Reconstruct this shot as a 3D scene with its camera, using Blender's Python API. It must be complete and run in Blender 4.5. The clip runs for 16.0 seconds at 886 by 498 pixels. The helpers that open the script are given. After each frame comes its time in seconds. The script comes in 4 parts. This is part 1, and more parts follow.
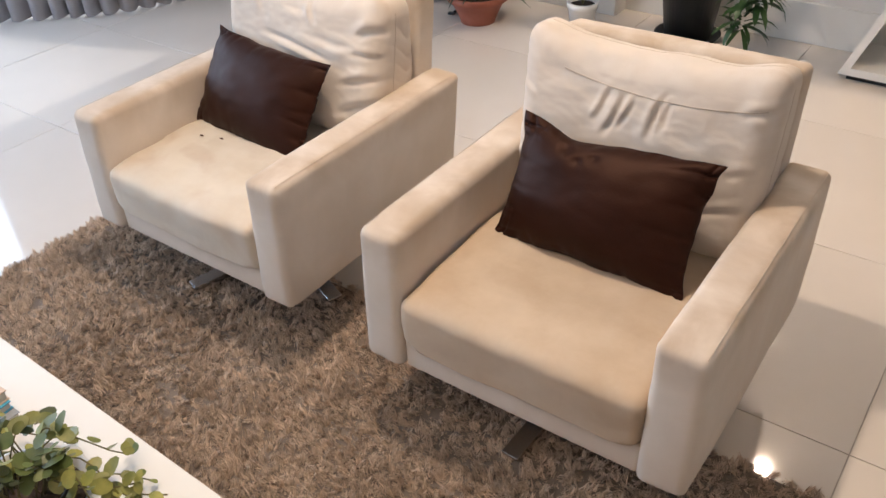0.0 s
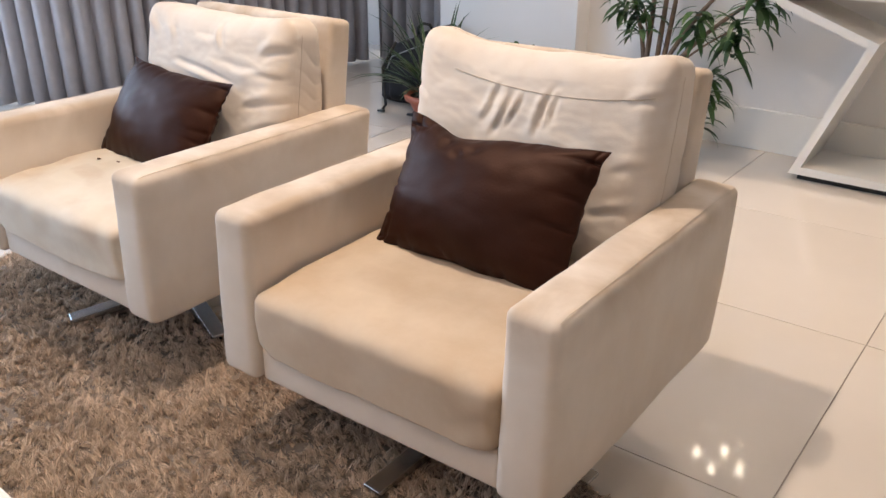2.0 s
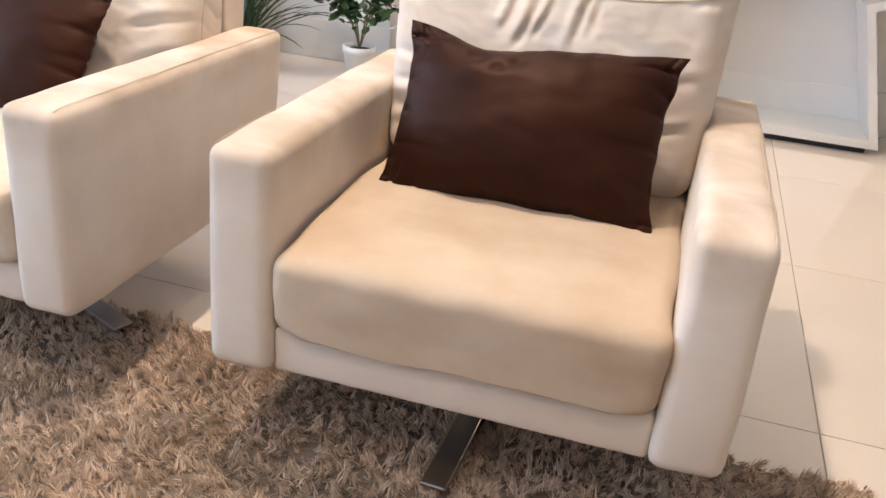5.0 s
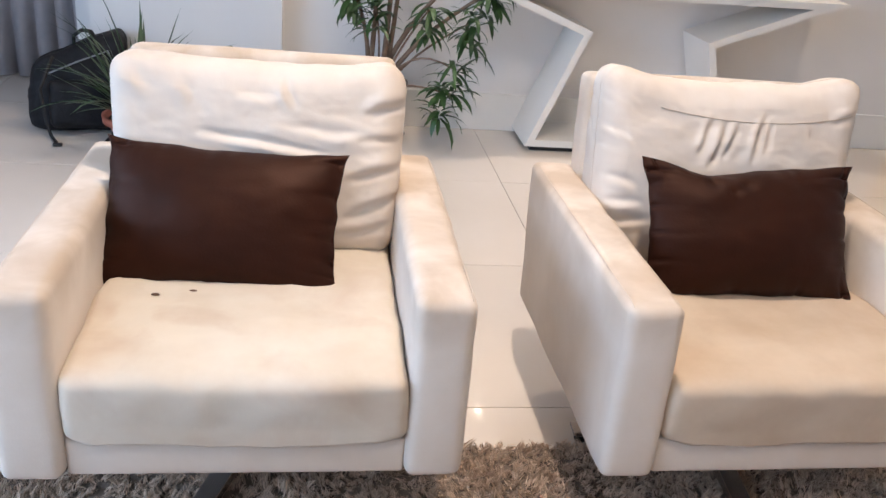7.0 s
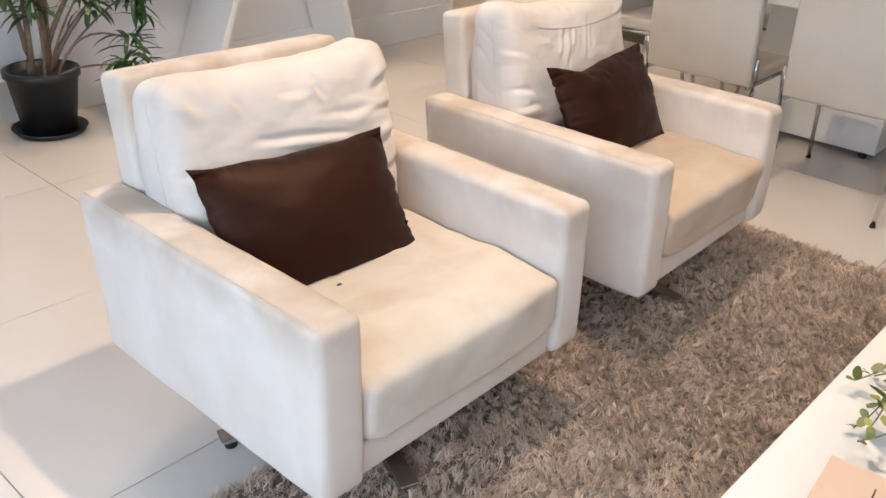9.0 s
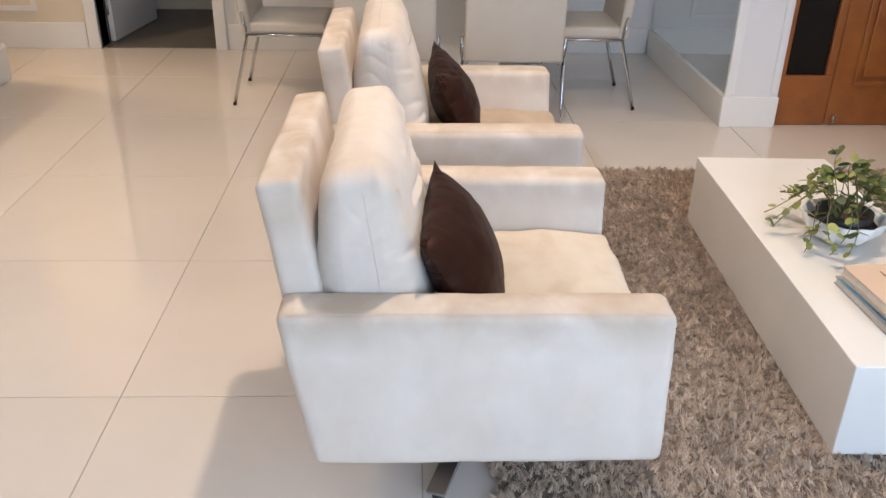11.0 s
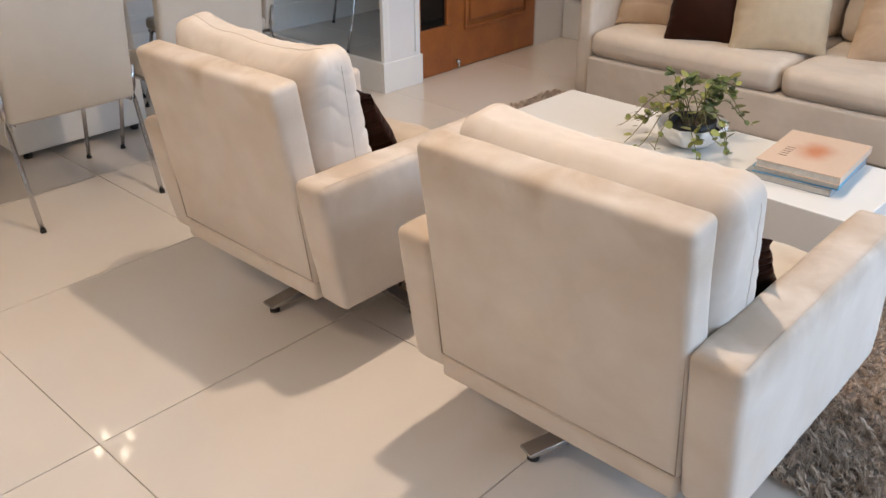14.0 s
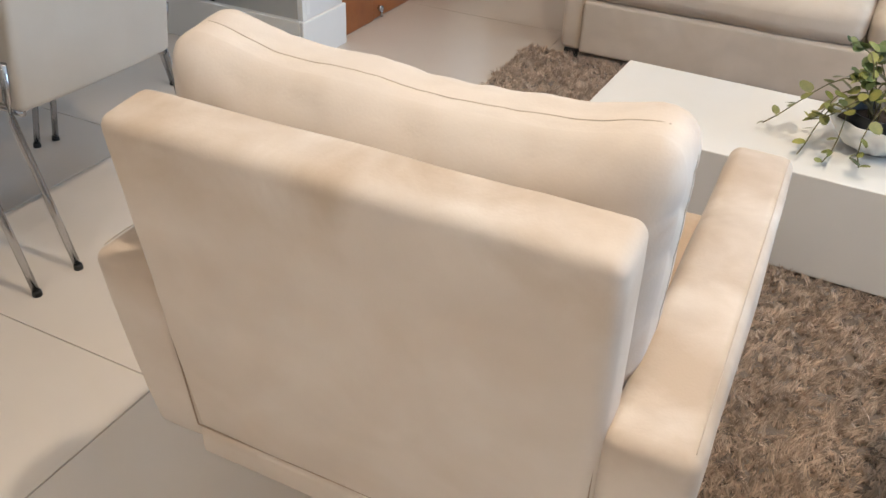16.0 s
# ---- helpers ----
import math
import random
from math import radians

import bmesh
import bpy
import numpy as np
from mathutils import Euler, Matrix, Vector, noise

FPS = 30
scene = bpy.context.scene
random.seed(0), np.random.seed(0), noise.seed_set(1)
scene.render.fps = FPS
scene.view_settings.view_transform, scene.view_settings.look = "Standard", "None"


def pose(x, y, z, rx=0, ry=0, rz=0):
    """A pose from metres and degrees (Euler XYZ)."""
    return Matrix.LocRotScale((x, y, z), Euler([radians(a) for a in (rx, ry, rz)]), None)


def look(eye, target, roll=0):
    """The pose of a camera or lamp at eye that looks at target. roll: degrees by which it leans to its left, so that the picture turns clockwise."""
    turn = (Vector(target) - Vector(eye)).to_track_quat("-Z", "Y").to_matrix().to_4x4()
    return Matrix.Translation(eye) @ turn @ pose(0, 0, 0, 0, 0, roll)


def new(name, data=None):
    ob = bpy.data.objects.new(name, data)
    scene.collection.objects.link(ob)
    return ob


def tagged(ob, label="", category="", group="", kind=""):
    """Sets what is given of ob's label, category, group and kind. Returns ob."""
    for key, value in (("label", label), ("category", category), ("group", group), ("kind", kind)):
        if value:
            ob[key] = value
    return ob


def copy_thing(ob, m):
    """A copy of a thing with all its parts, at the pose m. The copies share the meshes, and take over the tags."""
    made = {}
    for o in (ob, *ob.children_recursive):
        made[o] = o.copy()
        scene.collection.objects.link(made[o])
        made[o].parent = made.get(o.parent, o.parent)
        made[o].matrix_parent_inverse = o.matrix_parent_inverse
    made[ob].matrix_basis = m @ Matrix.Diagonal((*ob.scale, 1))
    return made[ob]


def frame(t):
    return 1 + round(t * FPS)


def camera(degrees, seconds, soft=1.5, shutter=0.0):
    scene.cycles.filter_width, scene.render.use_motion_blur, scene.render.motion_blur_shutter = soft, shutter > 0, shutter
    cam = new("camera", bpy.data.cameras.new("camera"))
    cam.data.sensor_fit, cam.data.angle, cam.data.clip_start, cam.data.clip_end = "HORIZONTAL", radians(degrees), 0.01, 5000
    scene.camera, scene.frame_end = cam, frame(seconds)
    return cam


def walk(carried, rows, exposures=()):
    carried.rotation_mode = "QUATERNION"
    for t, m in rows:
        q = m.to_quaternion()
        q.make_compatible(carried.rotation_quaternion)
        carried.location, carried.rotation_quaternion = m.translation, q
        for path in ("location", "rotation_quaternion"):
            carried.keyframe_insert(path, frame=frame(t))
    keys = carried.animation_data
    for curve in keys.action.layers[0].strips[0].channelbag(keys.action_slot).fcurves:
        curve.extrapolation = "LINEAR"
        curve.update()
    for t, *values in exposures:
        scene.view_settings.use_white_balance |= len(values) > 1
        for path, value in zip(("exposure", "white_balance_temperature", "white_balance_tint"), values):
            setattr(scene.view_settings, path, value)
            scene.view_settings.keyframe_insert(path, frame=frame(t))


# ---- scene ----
EXPOSURES = [(0.0, -0.48, 6500, 10), (0.5, -0.68, 6600, 10), (1.0, -0.76, 6750, 10), (1.5, -0.58, 6750, 10), (2.0, -0.26, 6450, 10), (2.5, -0.09, 6180, 10), (5.5, 0.02, 6400, 10), (6.0, -0.06, 6100, 10), (7.0, -0.22, 6050, 10), (8.5, -0.29, 6550, 10), (11.0, -0.50, 6550, 10), (13.0, -0.57, 6550, 10), (14.5, -0.53, 6320, 8), (16.0, -0.46, 6050, 4)]
cam = camera(55.04, 16.0)
PATH = [  # seconds, x, y, z, rx, ry, rz
    (0.0, 1.865, -1.610, 1.708, 54.15, 2.33, 35.74),
    (0.5, 2.021, -1.563, 1.675, 54.43, 1.51, 39.44),
    (1.0, 2.085, -1.535, 1.560, 57.97, -0.02, 39.76),
    (1.5, 2.113, -1.493, 1.412, 64.53, -0.75, 38.32),
    (2.0, 2.125, -1.465, 1.258, 65.88, -0.00, 37.42),
    (2.5, 2.107, -1.475, 1.157, 68.39, 0.24, 33.36),
    (3.0, 2.034, -1.537, 1.131, 67.26, -0.04, 29.61),
    (3.2, 1.997, -1.569, 1.116, 67.92, 0.32, 28.09),
    (3.7, 1.894, -1.591, 1.078, 67.33, -0.41, 24.84),
    (4.2, 1.742, -1.558, 1.038, 66.40, -2.08, 22.14),
    (4.7, 1.539, -1.521, 1.024, 65.30, -3.84, 19.23),
    (5.1, 1.339, -1.523, 1.050, 64.38, -4.72, 16.23),
    (5.5, 1.105, -1.582, 1.125, 63.44, -4.69, 12.17),
    (6.0, 0.792, -1.702, 1.254, 62.61, -4.01, 6.15),
    (6.5, 0.483, -1.735, 1.239, 64.96, -3.57, 1.06),
    (7.0, 0.130, -1.737, 1.318, 65.24, -5.10, -7.08),
    (7.5, -0.215, -1.700, 1.327, 64.62, -5.11, -15.40),
    (8.0, -0.487, -1.605, 1.363, 61.81, -2.51, -25.34),
    (8.5, -0.866, -1.506, 1.380, 62.79, -2.98, -37.85),
    (8.7, -1.000, -1.455, 1.386, 62.45, -2.84, -41.66),
    (9.2, -1.333, -1.270, 1.404, 63.34, -2.80, -52.18),
    (9.7, -1.594, -0.959, 1.424, 64.48, -2.35, -61.51),
    (10.2, -1.778, -0.566, 1.449, 65.06, -1.68, -71.30),
    (10.5, -1.848, -0.309, 1.467, 64.83, -1.35, -78.09),
    (10.8, -1.886, -0.047, 1.486, 64.00, -1.23, -86.01),
    (11.0, -1.900, 0.126, 1.500, 63.14, -0.95, -91.74),
    (11.5, -1.780, 0.553, 1.503, 62.58, -0.36, -103.39),
    (12.0, -1.640, 0.959, 1.524, 63.92, -0.40, -114.92),
    (12.5, -1.482, 1.259, 1.529, 63.16, 0.78, -124.18),
    (13.0, -1.275, 1.496, 1.543, 62.69, 0.45, -131.87),
    (13.5, -1.101, 1.691, 1.536, 62.93, 0.31, -137.49),
    (14.0, -0.852, 1.602, 1.457, 62.23, 0.32, -136.96),
    (14.5, -0.514, 1.397, 1.396, 63.13, 1.92, -134.48),
    (15.0, -0.103, 1.250, 1.377, 61.21, 0.53, -139.08),
    (15.5, 0.284, 1.114, 1.291, 59.05, 0.59, -143.90),
    (16.0, 0.696, 1.078, 1.273, 56.42, -2.30, -153.55),
]
walk(cam, [(r[0], pose(*r[1:])) for r in PATH], EXPOSURES)
from mathutils.bvhtree import BVHTree

# ---------------------------------------------------------------- light
world = bpy.data.worlds.new("daylight")
scene.world = world
world.use_nodes = True
_wn = world.node_tree
_sky = _wn.nodes.new("ShaderNodeTexSky")
_sky.sky_type, _sky.sun_disc = "NISHITA", False
_sky.sun_elevation, _sky.sun_rotation = radians(48), radians(-75)
_wn.links.new(_sky.outputs[0], _wn.nodes["Background"].inputs[0])
_wn.nodes["Background"].inputs[1].default_value = 0.05

CEIL = 3.0


def lamp(name, kind, m, energy, color, **kw):
    data = bpy.data.lights.new(name, kind)
    data.energy, data.color = energy, color
    for k, v in kw.items():
        if k == "size":
            data.size = v
        elif k == "size_y":
            data.shape, data.size_y = "RECTANGLE", v
        elif k == "radius":
            data.shadow_soft_size = v
        elif k == "spot":
            data.spot_size, data.spot_blend = radians(v), 0.6
        elif k == "angle":
            data.angle = radians(v)
    ob = new(name, data)
    ob.matrix_world = m
    return ob


sun = lamp("sun", "SUN", look((-6, -2, 7.5), (0, 0, 0)), 1.6, (1.0, 0.95, 0.88), angle=0.6)
# stands in for skylight through the glazed west side; set high to keep it from under the chairs
lamp("window_daylight", "AREA", look((-3.72, -1.1, 1.72), (0, -0.9, 0.9)), 205, (0.55, 0.73, 1.0), size=4.2, size_y=1.8)
WARM = (1.0, 0.785, 0.60)
AMBER = (1.0, 0.72, 0.46)
# x, y, watts, cone; entries 1, 2 and 8 follow cast shadows, the rest are added fill
DOWN_AND_FILL_LIGHTS = [(0.52, -0.12, 238, 116), (0.55, -1.60, 84, 96), (3.05, 0.0, 4, 90), (2.5, 2.05, 80, 66), (0.25, 2.25, 80, 105), (2.0, -2.45, 72, 105), (3.5, 2.9, 170, 96), (1.25, 2.58, 135, 125)]
for _x, _y, _e, _a in DOWN_AND_FILL_LIGHTS:
    lamp("down_fill_beam", "SPOT", look((_x, _y, CEIL - 0.03), (_x, _y, 0)), _e, WARM if _x < 2 else AMBER, radius=0.05, spot=_a)


# ---------------------------------------------------------------- materials
def material(name, color, rough=0.6, metal=0.0, color2=None, scale=8.0, bump=0.0, bump_scale=60.0, coat=0.0, spec=0.5, spread=(0.35, 0.7),
             sheen=0.0, vary=0.0, trans=0.0, island=0.0, blotch=None, grime=None, wear=None, fibre=0.0, nap=0.0):
    m = bpy.data.materials.new(name)
    m.use_nodes = True
    nt = m.node_tree
    b = nt.nodes["Principled BSDF"]
    b.inputs["Base Color"].default_value = (*color, 1)
    b.inputs["Roughness"].default_value = rough
    b.inputs["Metallic"].default_value = metal
    b.inputs["Specular IOR Level"].default_value = spec
    b.inputs["Coat Weight"].default_value = coat
    b.inputs["Sheen Weight"].default_value = sheen
    b.inputs["Transmission Weight"].default_value = trans
    tc = nt.nodes.new("ShaderNodeTexCoord")
    out = None
    if color2:
        n = nt.nodes.new("ShaderNodeTexNoise")
        n.inputs["Scale"].default_value, n.inputs["Detail"].default_value, n.inputs["Roughness"].default_value = scale, 6, 0.6
        nt.links.new(tc.outputs["Object"], n.inputs["Vector"])
        r = nt.nodes.new("ShaderNodeValToRGB")
        r.color_ramp.elements[0].position, r.color_ramp.elements[1].position = spread
        r.color_ramp.elements[0].color, r.color_ramp.elements[1].color = (*color, 1), (*color2, 1)
        nt.links.new(n.outputs["Fac"], r.inputs[0])
        out = r.outputs[0]
    if blotch:
        n3 = nt.nodes.new("ShaderNodeTexNoise")
        n3.inputs["Scale"].default_value, n3.inputs["Detail"].default_value, n3.inputs["Distortion"].default_value = blotch[1], 8, 0.6
        nt.links.new(tc.outputs["Object"], n3.inputs["Vector"])
        r3 = nt.nodes.new("ShaderNodeMapRange")
        r3.inputs["From Min"].default_value, r3.inputs["From Max"].default_value, r3.inputs["To Max"].default_value = 0.50, 0.72, blotch[2]
        nt.links.new(n3.outputs["Fac"], r3.inputs["Value"])
        mx = nt.nodes.new("ShaderNodeMix")
        mx.data_type = "RGBA"
        nt.links.new(r3.outputs[0], mx.inputs["Factor"])
        nt.links.new(out, mx.inputs["A"])
        mx.inputs["B"].default_value = (*blotch[0], 1)
        out = mx.outputs["Result"]
    if grime:
        ge = nt.nodes.new("ShaderNodeNewGeometry")
        edge = nt.nodes.new("ShaderNodeMapRange")
        edge.inputs["From Min"].default_value, edge.inputs["From Max"].default_value, edge.inputs["To Max"].default_value = 0.51, 0.60, 1.0
        nt.links.new(ge.outputs["Pointiness"], edge.inputs["Value"])
        n4 = nt.nodes.new("ShaderNodeTexNoise")
        n4.inputs["Scale"].default_value, n4.inputs["Detail"].default_value = 7.0, 5
        nt.links.new(tc.outputs["Object"], n4.inputs["Vector"])
        cut = nt.nodes.new("ShaderNodeMapRange")
        cut.inputs["From Min"].default_value, cut.inputs["From Max"].default_value, cut.inputs["To Max"].default_value = 0.38, 0.62, 0.75
        nt.links.new(n4.outputs["Fac"], cut.inputs["Value"])
        mul = nt.nodes.new("ShaderNodeMath")
        mul.operation = "MULTIPLY"
        nt.links.new(edge.outputs[0], mul.inputs[0])
        nt.links.new(cut.outputs[0], mul.inputs[1])
        mg = nt.nodes.new("ShaderNodeMix")
        mg.data_type = "RGBA"
        nt.links.new(mul.outputs[0], mg.inputs["Factor"])
        nt.links.new(out, mg.inputs["A"])
        mg.inputs["B"].default_value = (*grime, 1)
        out = mg.outputs["Result"]
    if wear:
        # rubbed and soiled upper edge: height from, height to, colour, amount
        sx = nt.nodes.new("ShaderNodeSeparateXYZ")
        nt.links.new(tc.outputs["Object"], sx.inputs[0])
        up = nt.nodes.new("ShaderNodeMapRange")
        up.inputs["From Min"].default_value, up.inputs["From Max"].default_value = wear[0], wear[1]
        nt.links.new(sx.outputs["Z"], up.inputs["Value"])
        n5 = nt.nodes.new("ShaderNodeTexNoise")
        n5.inputs["Scale"].default_value, n5.inputs["Detail"].default_value, n5.inputs["Distortion"].default_value = 6.0, 7, 0.4
        nt.links.new(tc.outputs["Object"], n5.inputs["Vector"])
        spots = nt.nodes.new("ShaderNodeMapRange")
        spots.inputs["From Min"].default_value, spots.inputs["From Max"].default_value, spots.inputs["To Max"].default_value = 0.34, 0.62, wear[3]
        nt.links.new(n5.outputs["Fac"], spots.inputs["Value"])
        both = nt.nodes.new("ShaderNodeMath")
        both.operation = "MULTIPLY"
        nt.links.new(up.outputs[0], both.inputs[0])
        nt.links.new(spots.outputs[0], both.inputs[1])
        mw = nt.nodes.new("ShaderNodeMix")
        mw.data_type = "RGBA"
        nt.links.new(both.outputs[0], mw.inputs["Factor"])
        nt.links.new(out, mw.inputs["A"])
        mw.inputs["B"].default_value = (*wear[2], 1)
        out = mw.outputs["Result"]
    if nap:
        # brushed pile: lighter and darker strokes
        mp = nt.nodes.new("ShaderNodeMapping")
        mp.inputs["Rotation"].default_value, mp.inputs["Scale"].default_value = (0.5, 0.3, 0.7), (1.0, 2.2, 1.3)
        nt.links.new(tc.outputs["Object"], mp.inputs["Vector"])
        n6 = nt.nodes.new("ShaderNodeTexNoise")
        n6.inputs["Scale"].default_value, n6.inputs["Detail"].default_value, n6.inputs["Distortion"].default_value = 6.0, 5, 0.8
        nt.links.new(mp.outputs[0], n6.inputs["Vector"])
        r6 = nt.nodes.new("ShaderNodeMapRange")
        r6.inputs["From Min"].default_value, r6.inputs["From Max"].default_value = 0.3, 0.7
        r6.inputs["To Min"].default_value, r6.inputs["To Max"].default_value = 1 - nap, 1 + nap * 0.6
        nt.links.new(n6.outputs["Fac"], r6.inputs["Value"])
        h6 = nt.nodes.new("ShaderNodeHueSaturation")
        nt.links.new(r6.outputs[0], h6.inputs["Value"])
        nt.links.new(out, h6.inputs["Color"])
        out = h6.outputs[0]
    if vary or island:
        hsv = nt.nodes.new("ShaderNodeHueSaturation")
        mr = nt.nodes.new("ShaderNodeMapRange")
        amt = vary or island
        mr.inputs["To Min"].default_value, mr.inputs["To Max"].default_value = 1 - amt, 1 + amt
        if vary:
            oi = nt.nodes.new("ShaderNodeObjectInfo")
            nt.links.new(oi.outputs["Random"], mr.inputs["Value"])
        else:
            ge = nt.nodes.new("ShaderNodeNewGeometry")
            nt.links.new(ge.outputs["Random Per Island"], mr.inputs["Value"])
        nt.links.new(mr.outputs[0], hsv.inputs["Value"])
        if out:
            nt.links.new(out, hsv.inputs["Color"])
        else:
            hsv.inputs["Color"].default_value = (*color, 1)
        out = hsv.outputs[0]
    if out:
        nt.links.new(out, b.inputs["Base Color"])
    if fibre:
        # thin fibres let part of the light through
        tr = nt.nodes.new("ShaderNodeBsdfTranslucent")
        nt.links.new(out, tr.inputs["Color"])
        ms = nt.nodes.new("ShaderNodeMixShader")
        ms.inputs[0].default_value = fibre
        nt.links.new(b.outputs[0], ms.inputs[1])
        nt.links.new(tr.outputs[0], ms.inputs[2])
        nt.links.new(ms.outputs[0], nt.nodes["Material Output"].inputs["Surface"])
    if bump:
        n2 = nt.nodes.new("ShaderNodeTexNoise")
        n2.inputs["Scale"].default_value, n2.inputs["Detail"].default_value = bump_scale, 5
        nt.links.new(tc.outputs["Object"], n2.inputs["Vector"])
        bp = nt.nodes.new("ShaderNodeBump")
        bp.inputs["Strength"].default_value, bp.inputs["Distance"].default_value = bump, 0.01
        nt.links.new(n2.outputs["Fac"], bp.inputs["Height"])
        nt.links.new(bp.outputs[0], b.inputs["Normal"])
    return m


SUEDE = material("cream suede", (0.685, 0.598, 0.510), 0.85, color2=(0.722, 0.652, 0.578), scale=5.0, bump=0.05, bump_scale=260, spec=0.15, sheen=0.15, blotch=((0.58, 0.46, 0.35), 2.6, 0.40), grime=(0.46, 0.33, 0.23), nap=0.035)
SUEDE_WORN = material("cream suede seat with faint stains", (0.605, 0.513, 0.40), 0.85, color2=(0.685, 0.618, 0.52), scale=4.0, bump=0.05, bump_scale=260, spec=0.15, sheen=0.15, spread=(0.3, 0.62), blotch=((0.50, 0.36, 0.26), 5.0, 0.55), nap=0.035)
SUEDE_TAN = material("tan-stained suede seat", (0.48, 0.365, 0.255), 0.85, color2=(0.60, 0.495, 0.38), scale=4.0, bump=0.05, bump_scale=260, spec=0.15, sheen=0.15, spread=(0.3, 0.66), blotch=((0.46, 0.33, 0.225), 5.0, 0.5), nap=0.035)
SUEDE_ARM = material("cream suede with soiled arm tops", (0.685, 0.598, 0.510), 0.85, color2=(0.722, 0.652, 0.578), scale=5.0, bump=0.05, bump_scale=260, spec=0.15, sheen=0.15, blotch=((0.58, 0.46, 0.35), 2.6, 0.40), wear=(0.50, 0.597, (0.43, 0.325, 0.225), 0.72), nap=0.035)
SUEDE_BACK = material("cream suede with soiled top edge", (0.685, 0.598, 0.510), 0.85, color2=(0.722, 0.652, 0.578), scale=5.0, bump=0.05, bump_scale=260, spec=0.15, sheen=0.15, blotch=((0.58, 0.46, 0.35), 2.6, 0.40), wear=(0.70, 0.85, (0.43, 0.31, 0.19), 0.8), nap=0.035)
SEAM = material("sewn seam", (0.40, 0.31, 0.235), 0.9)
STITCH = material("stitched edge", (0.50, 0.41, 0.32), 0.9)
STITCH_FINE = material("fine stitched edge", (0.60, 0.51, 0.42), 0.9)
STAIN = material("dark spot", (0.12, 0.07, 0.05), 0.9)
BROWN = material("dark brown satin", (0.0175, 0.0059, 0.0036), 0.50, color2=(0.028, 0.0090, 0.0052), scale=6, bump=0.06, bump_scale=180, spec=0.20)
BROWN.node_tree.nodes["Principled BSDF"].inputs["Specular Tint"].default_value = (1.0, 0.60, 0.47, 1)
BEIGE_PILLOW = material("beige cushion cloth", (0.52, 0.38, 0.26), 0.85, color2=(0.60, 0.46, 0.33), scale=7, bump=0.12, bump_scale=160, spec=0.2, nap=0.06)
KHAKI_PILLOW = material("khaki cushion cloth", (0.50, 0.395, 0.265), 0.85, color2=(0.57, 0.465, 0.325), scale=7, bump=0.12, bump_scale=160, spec=0.2, nap=0.06)
SOFA_CLOTH = material("pinkish cream sofa cloth", (0.625, 0.53, 0.425), 0.85, color2=(0.675, 0.585, 0.485), scale=6, bump=0.1, bump_scale=200, spec=0.15, sheen=0.2, nap=0.07)
CHROME = material("brushed steel", (0.55, 0.55, 0.56), 0.22, 1.0, bump=0.02, bump_scale=90)
STEEL_DARK = material("satin steel base", (0.32, 0.33, 0.35), 0.35, 1.0)
RUBBER = material("black rubber", (0.012, 0.012, 0.012), 0.6)
LACQUER = material("white lacquer", (0.80, 0.78, 0.73), 0.28, color2=(0.83, 0.81, 0.77), scale=3, coat=0.2)
LEATHER_WHITE = material("off-white leather", (0.51, 0.465, 0.40), 0.45, color2=(0.55, 0.505, 0.44), scale=5, bump=0.06, bump_scale=160)
WALL = material("white wall paint", (0.76, 0.745, 0.73), 0.65, color2=(0.80, 0.785, 0.77), scale=1.6, bump=0.03, bump_scale=120)
WALL_CREAM = material("cream wall paint", (0.72, 0.63, 0.49), 0.65, color2=(0.75, 0.67, 0.54), scale=1.6, bump=0.03, bump_scale=120)
TRIM = material("white gloss trim", (0.80, 0.79, 0.76), 0.35, color2=(0.84, 0.83, 0.80), scale=2.5)
CEILING = material("white ceiling paint", (0.74, 0.73, 0.70), 0.8, color2=(0.78, 0.77, 0.74), scale=2)
TILE = material("polished cream porcelain", (0.65, 0.595, 0.535), 0.07, color2=(0.69, 0.635, 0.575), scale=1.3, spec=0.5, vary=0.025, coat=0.3)
GROUT = material("grey grout", (0.38, 0.345, 0.30), 0.8, color2=(0.45, 0.41, 0.36), scale=20)
# the unlit hall's dimness is put into this dark colour
HALL_FLOOR_DIMMED = material("hall floor with dimness in its colour", (0.10, 0.085, 0.07), 0.4, color2=(0.14, 0.12, 0.10), scale=6)
WOOD = material("orange-brown varnished wood", (0.36, 0.12, 0.03), 0.3, color2=(0.22, 0.065, 0.018), scale=4, coat=0.3, bump=0.04, bump_scale=30)
GLASS_DARK = material("dark glass", (0.008, 0.008, 0.008), 0.06)
BRICK_DARK = material("dark brown woven panel", (0.06, 0.03, 0.02), 0.7, color2=(0.13, 0.07, 0.045), scale=30, bump=0.4, bump_scale=40)
MIRROR = material("mirror", (0.86, 0.89, 0.89), 0.01, 1.0)
CURTAIN = material("grey curtain cloth", (0.40, 0.38, 0.40), 0.8, color2=(0.46, 0.44, 0.46), scale=12, bump=0.1, bump_scale=200)
PILE = material("grey-brown shag pile", (0.49, 0.38, 0.29), 0.9, color2=(0.71, 0.57, 0.45), scale=11, island=0.30, spec=0.1, sheen=0.1, fibre=0.14)
RUG_BACK = material("rug backing", (0.16, 0.125, 0.10), 0.95, color2=(0.22, 0.175, 0.14), scale=30, bump=0.4, bump_scale=150)
LEAF_DARK = material("dark green leaf", (0.026, 0.066, 0.018), 0.42, color2=(0.05, 0.11, 0.028), scale=12, island=0.3)
LEAF_OLIVE = material("olive green leaf", (0.060, 0.095, 0.024), 0.45, color2=(0.13, 0.155, 0.045), scale=14, island=0.35)
